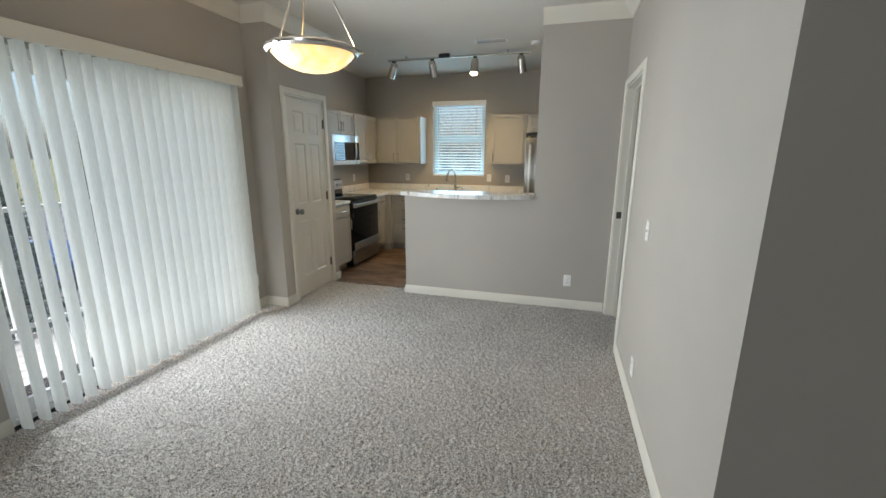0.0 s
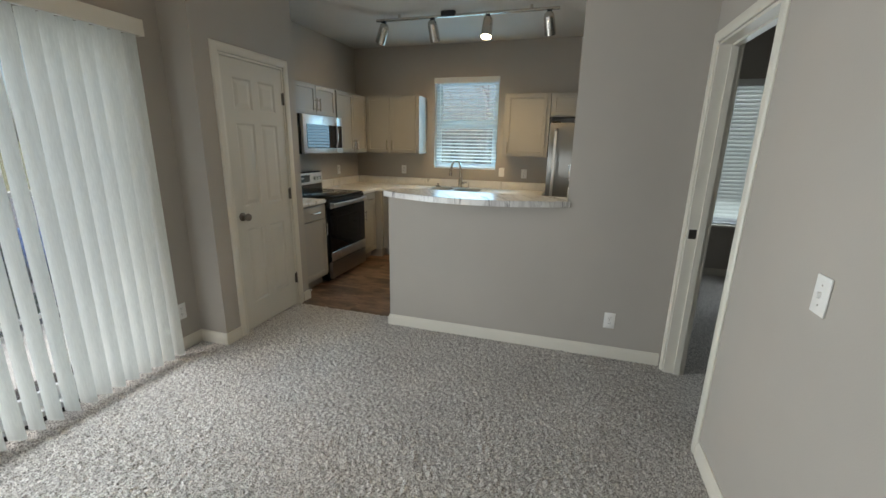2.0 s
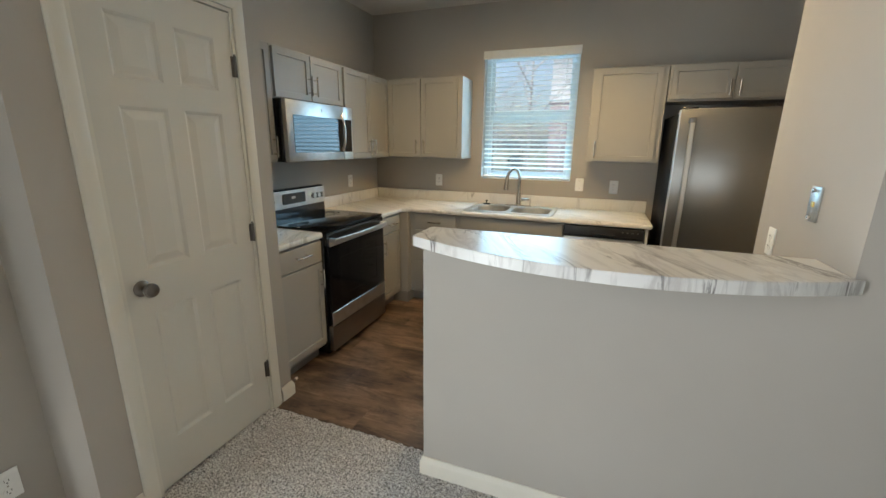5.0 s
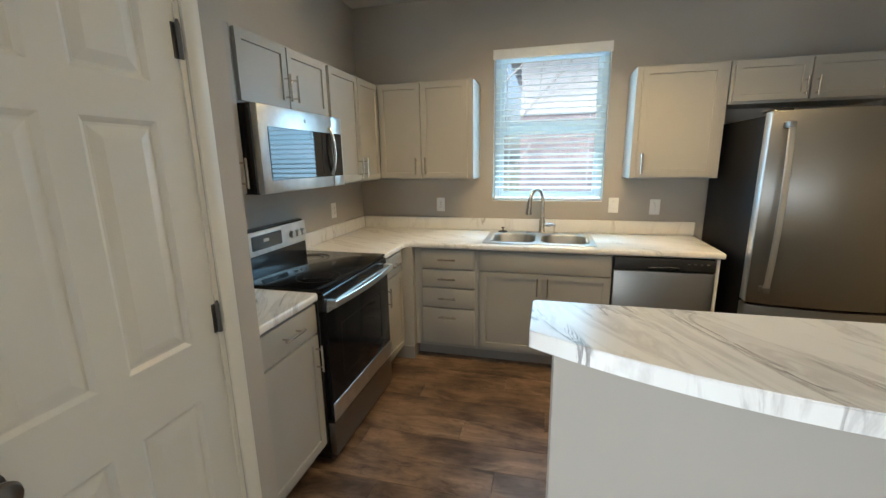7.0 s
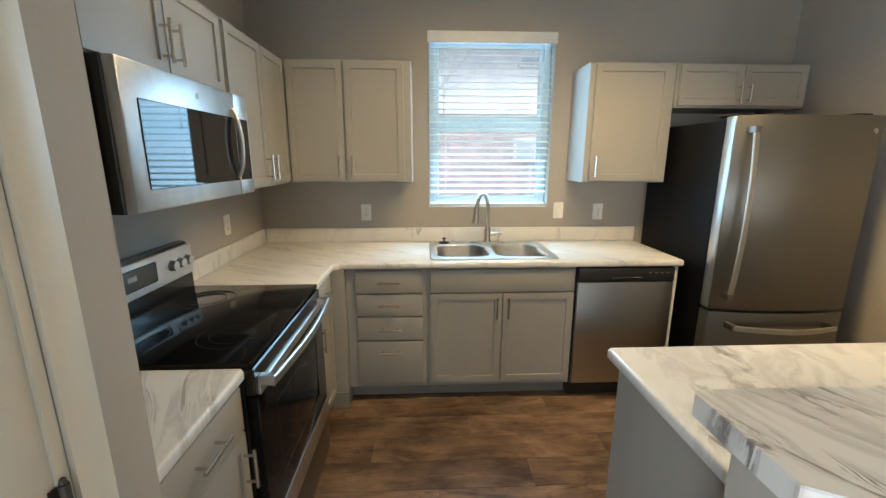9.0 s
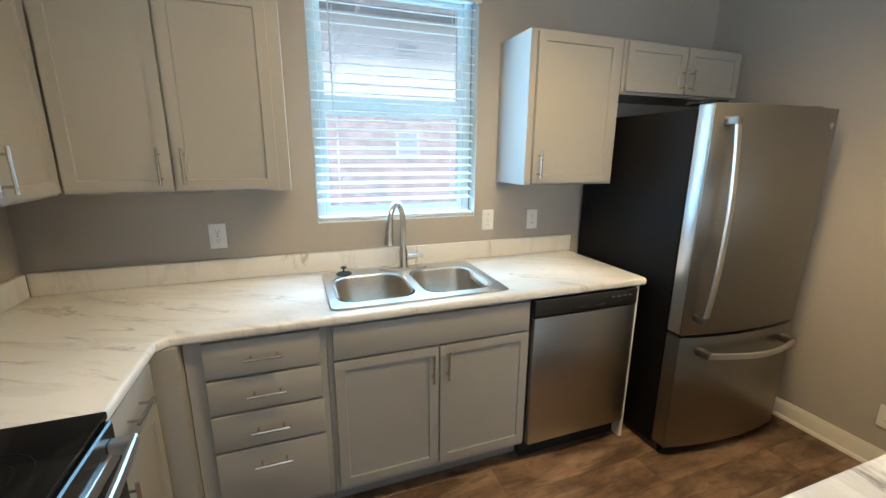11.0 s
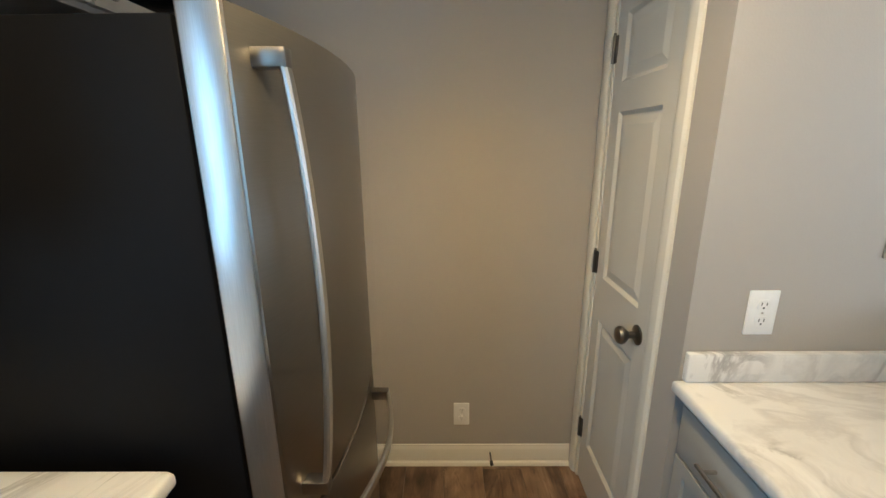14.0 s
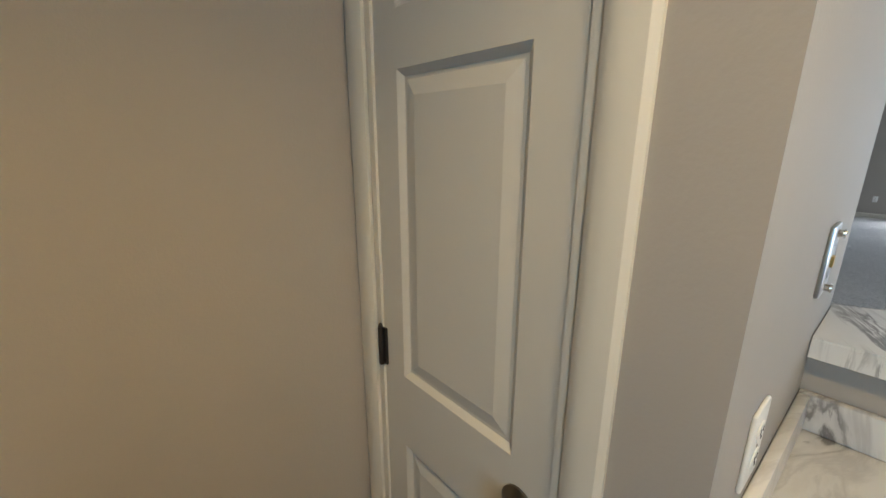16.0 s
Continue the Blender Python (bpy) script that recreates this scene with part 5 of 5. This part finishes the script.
sash_window("window_kitchen", -1.80, -0.95, 1.15, 2.30, 6.885, "white vinyl single-hung kitchen window over the sink")
part("window_sill", boxed(-1.80, 6.805, 1.1502, -0.95, 6.884, 1.1545), M_VINYLF, bpy.data.objects["window_kitchen"], smooth=0)
slat_blind(-1.80, -0.95, 1.155, 2.30, 6.845, 14, 0.0435, "white two-inch slat blind, slats open", mat=M_VANE)
sash_window("window_bedroom", 1.25, 2.35, 0.62, 2.20, 6.885, "white vinyl single-hung bedroom window")
slat_blind(1.25, 2.35, 0.62, 2.20, 6.845, 58, 0.0435, "white slat blind, slats nearly closed", mat=M_VANE)
part("window_sill", boxed(1.22, 6.75, 0.598, 2.38, 6.884, 0.619, 0.003), M_TRIM, bpy.data.objects["window_bedroom"], "cream painted sill")

# assumed window, never in view, added round the living room fill lamp
def picture_window():
    w = thing("unseen_window_living", "unseen picture window added at the living room end for the fill light", "window", (-0.9, -5.92, 0.7), kind="structure")
    bm = bmesh.new()
    box(bm, -1.799, -5.95, 0.701, -1.74, -5.90, 2.199)
    box(bm, -0.06, -5.95, 0.701, -0.001, -5.90, 2.199)
    box(bm, -1.74, -5.95, 0.701, -0.06, -5.90, 0.76)
    box(bm, -1.74, -5.95, 2.14, -0.06, -5.90, 2.199)
    part("window_frame", bm, M_VINYLF, w, smooth=0)
    pane = part("pane", boxed(-1.74, -5.93, 0.76, -0.06, -5.925, 2.14), M_GLASS, w, smooth=0)
    pane.visible_shadow = False


picture_window()

# patio door
sl = thing("door_patio", "white vinyl sliding glass patio door", "sliding door", (-2.65, 2.39, 0), kind="structure")
bm = bmesh.new()
box(bm, -2.69, 1.491, 0.0, -2.60, 1.535, 2.039, 0.003)
box(bm, -2.69, 3.245, 0.0, -2.60, 3.289, 2.039, 0.003)
box(bm, -2.69, 1.535, 1.985, -2.60, 3.245, 2.039, 0.003)
box(bm, -2.69, 1.535, 0.0, -2.60, 3.245, 0.035, 0.003)
part("frame", bm, M_VINYLF, sl)
for y0, y1, x in ((1.535, 2.42, -2.63), (2.36, 3.245, -2.665)):
    bm = bmesh.new()
    s = 0.06
    box(bm, x - 0.014, y0, 0.036, x + 0.014, y0 + s, 1.984, 0.003)
    box(bm, x - 0.014, y1 - s, 0.036, x + 0.014, y1, 1.984, 0.003)
    box(bm, x - 0.014, y0 + s, 0.036, x + 0.014, y1 - s, 0.12, 0.003)
    box(bm, x - 0.014, y0 + s, 1.91, x + 0.014, y1 - s, 1.984, 0.003)
    pl = part("panel_frame", bm, M_VINYLF, sl)
    pane = part("pane", boxed(x - 0.003, y0 + s, 0.12, x + 0.003, y1 - s, 1.91), M_GLASS, pl, smooth=0)
    pane.visible_shadow = False

vb = thing("vertical_blinds", "white PVC vertical blinds over the patio door, almost closed", "vertical blinds", (-2.47, 2.4, 2.1))
bm = bmesh.new()
box(bm, -2.408, 1.42, 2.035, -2.396, 3.318, 2.122, 0.003)
box(bm, -2.55, 3.306, 2.035, -2.408, 3.318, 2.122, 0.002)
box(bm, -2.55, 1.42, 2.035, -2.408, 1.432, 2.122, 0.002)
box(bm, -2.55, 1.432, 2.112, -2.408, 3.306, 2.122)
part("valance", bm, M_TRIM, vb, "cream valance box", smooth=0.3)
part("headrail", boxed(-2.49, 1.45, 2.05, -2.45, 3.30, 2.085, 0.002), M_WHITE, vb)
NV = 23
bm = bmesh.new()
cols = []
for j in range(7):
    t = -1 + j / 3
    cols.append((0.0445 * t, 0.009 * (1 - t * t)))
rows = []
for z in (0.028, 0.5, 1.0, 1.5, 2.045):
    rows.append([bm.verts.new((d, w, z)) for w, d in cols])
for a, b in zip(rows, rows[1:]):
    for k in range(6):
        bm.faces.new((a[k], a[k + 1], b[k + 1], b[k]))
vane_mesh = to_mesh("vane", bm, M_VANE, smooth=1.2)
rv = random.Random(7)
for k in range(NV):
    y = 1.515 + (3.272 - 1.515) * k / (NV - 1)
    if k < 3:
        ang = rv.uniform(-86, -78)
    elif k < 6:
        ang = rv.uniform(-78, -68)
    elif k < 15:
        ang = rv.uniform(-74, -64)
    else:
        ang = rv.uniform(-70, -58)
    v = new("vane", vane_mesh)
    v.parent = vb
    v.matrix_parent_inverse = vb.matrix_basis.inverted()
    v.matrix_basis = Matrix.Translation((-2.47, y, 0)) @ Matrix.Rotation(radians(ang), 4, "Z") @ Matrix.Rotation(radians(rv.uniform(-0.35, 0.35)), 4, "X")
bm = bmesh.new()
tube(bm, [(-2.535, 3.335, 2.02), (-2.54, 3.345, 1.21), (-2.54, 3.345, 0.92)], 0.0016, 5)
tube(bm, [(-2.525, 3.335, 2.02), (-2.53, 3.345, 1.21), (-2.53, 3.345, 0.92)], 0.0016, 5)
part("pull_cord", bm, M_WHITE, vb)
part("cord_cleat", boxed(-2.55, 3.335, 1.195, -2.535, 3.355, 1.225, 0.003), M_WHITE, vb)
part("cord_weight", boxed(-2.546, 3.337, 0.885, -2.526, 3.353, 0.925, 0.005), M_WHITE, vb)

# mantel shelf in the living room
ms = thing("mantel_shelf", "white painted mantel shelf on the chimney breast", "mantel shelf", (2.0, -2.4, 0.9))
part("board", boxed(0.93, -2.5, 0.92, 3.02, -2.32, 0.97, 0.006), M_TRIM, ms)
part("bed_moulding", boxed(0.96, -2.5, 0.87, 2.98, -2.40, 0.9195, 0.01), M_TRIM, ms)

# ---- outside ----
GZ = -3.0
bm = boxed(-400, -400, GZ - 0.5, 400, 400, GZ)
setting("ground", bm, M_GRASS, "winter lawn around the buildings", "ground", smooth=0)
bm = boxed(-40, -30, GZ, -9, 50, GZ + 0.006)
setting("road", bm, M_ASPH, "asphalt parking lot beyond the balcony", "parking lot", smooth=0)
bm = bmesh.new()
box(bm, -2.9, -6.2, GZ, -2.71, 6.95, -0.12)
box(bm, -3.1, 6.96, GZ, 4.3, 7.05, -0.12)
setting("building_base", bm, M_BRICK, "brick lower storey of the building", "building wall", smooth=0)

bal = thing("balcony", "weathered wooden balcony with white railing", "balcony", (-3.4, 2.4, -0.2), kind="structure")
x = -2.72
while x > -4.02:
    part("deck_board", boxed(x - 0.134, 0.3, -0.085, x, 4.4, -0.050, 0.004), M_DECK, bal)
    x -= 0.140
for y in (0.5, 1.5, 2.5, 3.5, 4.3):
    part("joist", boxed(-4.05, y - 0.02, -0.28, -2.71, y + 0.02, -0.086), M_DECK, bal)
part("rim_beam", boxed(-4.09, 0.3, -0.28, -4.051, 4.4, -0.05), M_RAILW, bal)
for x in (-4.04,):
    part("top_rail", boxed(x - 0.03, 0.3, 1.02, x + 0.03, 4.4, 1.06, 0.004), M_RAILW, bal)
    part("bottom_rail", boxed(x - 0.02, 0.3, 0.03, x + 0.02, 4.4, 0.065, 0.004), M_RAILW, bal)
for y in (0.33, 2.35, 4.37):
    part("post", boxed(-4.075, y - 0.035, -0.05, -4.005, y + 0.035, 1.02, 0.004), M_RAILW, bal)
bal_mesh = to_mesh("baluster", boxed(-0.009, -0.009, 0.06, 0.009, 0.009, 1.025), M_RAILW, smooth=0)
y = 0.46
while y < 4.35:
    o = new("baluster", bal_mesh)
    o.parent = bal
    o.matrix_parent_inverse = bal.matrix_basis.inverted()
    o.matrix_basis = Matrix.Translation((-4.04, y, 0))
    y += 0.125

# neighbouring building behind the kitchen window
nb = thing("apartment_building", "neighbouring apartment building, red brick below and white siding above", "building", (3, 16, GZ))
BY = 15.0
part("wall", boxed(-2.15, BY, GZ, 16, BY + 8, 2.62), M_BRICK, nb, "red brick lower walls", smooth=0)
part("trim_band", boxed(-2.19, BY - 0.04, 2.62, 16.04, BY + 8.04, 2.80, 0.01), M_SIDING, nb)
side = part("siding", boxed(-2.15, BY + 0.01, 2.80, 16, BY + 7.99, 4.6), M_SIDING, nb, "white lap siding", smooth=0)
for k in range(15):
    part("siding_board", boxed(-2.15, BY - 0.008, 2.81 + k * 0.118, 16, BY + 0.012, 2.915 + k * 0.118), M_SIDING, side, smooth=0)
for x0, x1, z0, z1 in ((0.56, 1.16, 1.42, 2.03), (0.60, 1.16, 3.78, 4.06), (4.2, 5.4, 0.6, 2.0), (4.2, 5.4, 3.1, 4.3), (8.2, 9.4, 0.6, 2.0), (8.2, 9.4, 3.1, 4.3), (0.5, 1.3, -2.2, -0.9), (4.2, 5.4, -2.4, -0.9)):
    wv = part("window", boxed(x0, BY - 0.06, z0, x1, BY - 0.009, z1, 0.01), M_VINYLF, nb)
    part("pane", boxed(x0 + 0.06, BY - 0.068, z0 + 0.06, x1 - 0.06, BY - 0.0605, z1 - 0.06), M_FARPANE, wv, smooth=0)
bm = bmesh.new()
pts = [(-2.75, BY - 0.6, 4.6), (16.6, BY - 0.6, 4.6), (16.6, BY + 8.6, 4.6), (-2.75, BY + 8.6, 4.6)]
lo = [bm.verts.new(p) for p in pts]
lo2 = [bm.verts.new((p[0], p[1], 4.78)) for p in pts]
ra, rb = bm.verts.new((1.2, BY + 4, 7.0)), bm.verts.new((12.6, BY + 4, 7.0))
bm.faces.new(lo[::-1])
for k in range(4):
    bm.faces.new((lo[k], lo[(k + 1) % 4], lo2[(k + 1) % 4], lo2[k]))
bm.faces.new((lo2[0], lo2[1], rb, ra))
bm.faces.new((lo2[1], lo2[2], rb))
bm.faces.new((lo2[2], lo2[3], ra, rb))
bm.faces.new((lo2[3], lo2[0], ra))
part("roof", bm, M_ROOF, nb, "grey shingle hip roof", smooth=0)


def bare_tree(x, y, h, seed):
    t = thing("bare_tree", "leafless winter tree with thin spreading branches", "tree", (x, y, GZ), group="bare trees")
    r = random.Random(seed)
    trunk = tube(bmesh.new(), [(x, y, GZ - 0.05), (x + 0.05, y, GZ + h * 0.2), (x - 0.04, y + 0.05, GZ + h * 0.45), (x, y, GZ + h * 0.8)], [0.10, 0.085, 0.06, 0.02], 8)
    part("trunk", trunk, M_BARK, t)
    bm = bmesh.new()

    def grow(p, d, length, rad, depth):
        q = p + d * length * 0.5 + Vector((r.uniform(-1, 1), r.uniform(-1, 1), r.uniform(-0.3, 0.6))) * length * 0.07
        e = p + d * length
        tube(bm, [p, q, e], [rad, rad * 0.75, rad * 0.45], 5)
        if depth:
            for _ in range(3):
                nd = (d + Vector((r.uniform(-1, 1), r.uniform(-1, 1), r.uniform(-0.2, 0.9))) * 0.62).normalized()
                grow(p + (e - p) * r.uniform(0.45, 1.0), nd, length * r.uniform(0.55, 0.75), rad * 0.5, depth - 1)
    for k in range(9):
        a = k * 2.4
        z = GZ + h * (0.3 + 0.055 * k)
        grow(Vector((x, y, z)), Vector((math.cos(a), math.sin(a), 0.9)).normalized(), h * 0.24, 0.026, 3)
    part("branches", bm, M_BARK, t)
    return t


bare_tree(-2.5, 13.9, 8.5, 3)
bare_tree(-6.5, 26.0, 9.0, 8)


def evergreen(x, y, h, seed):
    """A trunk, whorls of drooping limbs and many small clumps of needles."""
    t = thing("evergreen_tree", "dark green evergreen tree by the parking lot", "tree", (x, y, GZ), group="evergreens")
    part("trunk", tube(bmesh.new(), [(x, y, GZ - 0.05), (x + 0.06, y, GZ + h * 0.5), (x, y, GZ + h * 0.97)], [0.16, 0.10, 0.02], 8), M_BARK, t)
    r = random.Random(seed)
    vs, fs = [], []
    limbs = bmesh.new()
    for k in range(70):
        f = 0.10 + 0.88 * k / 70
        a = k * 2.399 + r.uniform(-0.3, 0.3)
        reach = (1 - f) ** 0.8 * h * 0.26 * r.uniform(0.7, 1.15) + 0.12
        z = GZ + h * f
        tip = Vector((x + reach * math.cos(a), y + reach * math.sin(a), z - reach * 0.25))
        tube(limbs, [(x, y, z), tip], [0.022, 0.006], 4)
        for j in range(46):
            q = r.uniform(0.15, 1.05)
            c = Vector((x, y, z)).lerp(tip, q) + Vector((r.gauss(0, 0.13), r.gauss(0, 0.13), r.gauss(-0.05, 0.10)))
            d = Vector((r.uniform(-1, 1), r.uniform(-1, 1), r.uniform(-0.6, 0.3))).normalized() * r.uniform(0.07, 0.17)
            w = d.cross(Vector((r.uniform(-1, 1), r.uniform(-1, 1), 1))).normalized() * r.uniform(0.02, 0.045)
            n = len(vs)
            vs += [c - d, c + w, c + d, c - w]
            fs.append((n, n + 1, n + 2, n + 3))
    part("limbs", limbs, M_BARK, t)
    me = bpy.data.meshes.new("crown")
    me.from_pydata([tuple(v) for v in vs], [], fs)
    me.materials.append(M_LEAF)
    o = new("crown", me)
    o.parent = t
    o.matrix_parent_inverse = t.matrix_basis.inverted()
    return t


evergreen(-12.5, 6.6, 3.9, 1)
evergreen(-15.5, 10.8, 4.3, 2)
evergreen(-10.5, 8.9, 3.4, 4)
evergreen(-26, 20, 5.0, 5)
evergreen(-4.6, 23.0, 4.2, 6)
evergreen(-8.8, 33.0, 4.6, 9)


def car(x, y, turn, paint, label):
    m = turned(x, y, GZ + 0.006, turn)
    c = thing("car", label, "car", (x, y, GZ), group="parked cars")
    prof = [(-2.15, 0.35), (-2.2, 0.62), (-2.05, 0.86), (-1.2, 0.95), (-0.7, 1.38), (0.75, 1.42), (1.45, 0.98), (2.05, 0.92), (2.2, 0.65), (2.15, 0.35)]
    bm = bmesh.new()
    L = [bm.verts.new((px_, -0.88 + (0.14 if pz > 1.2 else 0), pz)) for px_, pz in prof]
    R = [bm.verts.new((px_, 0.88 - (0.14 if pz > 1.2 else 0), pz)) for px_, pz in prof]
    bm.faces.new(L)
    bm.faces.new(R[::-1])
    for k in range(len(prof)):
        j = (k + 1) % len(prof)
        bm.faces.new((L[k], L[j], R[j], R[k]))
    bmesh.ops.bevel(bm, geom=bm.edges[:], offset=0.06, segments=2, affect="EDGES")
    part("body", bm, paint, c, m=m)
    for s in (-1, 1):
        bm = bmesh.new()
        y0 = s * 0.872
        vs = [bm.verts.new(p) for p in ((-1.05, y0, 0.99), (-0.62, s * 0.77, 1.33), (0.68, s * 0.77, 1.36), (1.25, y0, 1.0))]
        bm.faces.new(vs)
        bmesh.ops.solidify(bm, geom=bm.faces[:], thickness=0.02)
        part("side_window", bm, M_DISP, c, m=m, smooth=0)
    for wx in (-1.35, 1.35):
        for wy in (-0.80, 0.80):
            w = part("wheel", lathe(bmesh.new(), [(0, -0.1), (0.20, -0.1), (0.31, -0.09), (0.33, -0.05), (0.33, 0.05), (0.31, 0.09), (0.20, 0.1), (0, 0.1)], m @ Matrix.Translation((wx, wy, 0.33)) @ Matrix.Rotation(radians(90), 4, "X"), 20), M_TYRE, c)
            part("rim", lathe(bmesh.new(), [(0, -0.105), (0.19, -0.107), (0.2, -0.1), (0.2, 0.1), (0.19, 0.107), (0, 0.105)], m @ Matrix.Translation((wx, wy, 0.33)) @ Matrix.Rotation(radians(90), 4, "X"), 14), M_STEEL, w)
    return c


car(-17.5, 9.6, 12, M_CARBLUE, "blue sedan parked in the lot")
car(-15.0, 13.2, 12, M_CARRED, "red sedan parked in the lot")

# ---- vinyl planks of the kitchen floor ----
fl = thing("floor_kitchen", "weathered brown wood-look vinyl plank floor", "floor", (-1.1, 5.6, 0), kind="structure")
PW, PL = 0.181, 1.22
lengths = {}
rp = random.Random(11)
y, row = 4.402, 0
while y < 6.79:
    y1 = min(y + PW, 6.799)
    x = -2.974 - [0.0, 0.74, 0.33, 1.02, 0.52][row % 5] - rp.uniform(0, 0.1)
    while x < 0.744:
        a, b = max(x, -2.974), min(x + PL, 0.744)
        if b - a > 0.03:
            key = (round(b - a, 3), round(y1 - y, 3))
            if key not in lengths:
                lengths[key] = to_mesh("plank", boxed(-key[0] / 2 + 0.0006, -key[1] / 2 + 0.0006, -0.020, key[0] / 2 - 0.0006, key[1] / 2 - 0.0006, 0.0, 0.0012), M_PLANK, smooth=0)
            p = new("plank", lengths[key])
            p.parent = fl
            p.matrix_parent_inverse = fl.matrix_basis.inverted()
            p.matrix_basis = Matrix.Translation(((a + b) / 2, (y + y1) / 2, rp.uniform(-0.0004, 0)))
        x += PL
    y += PW
    row += 1
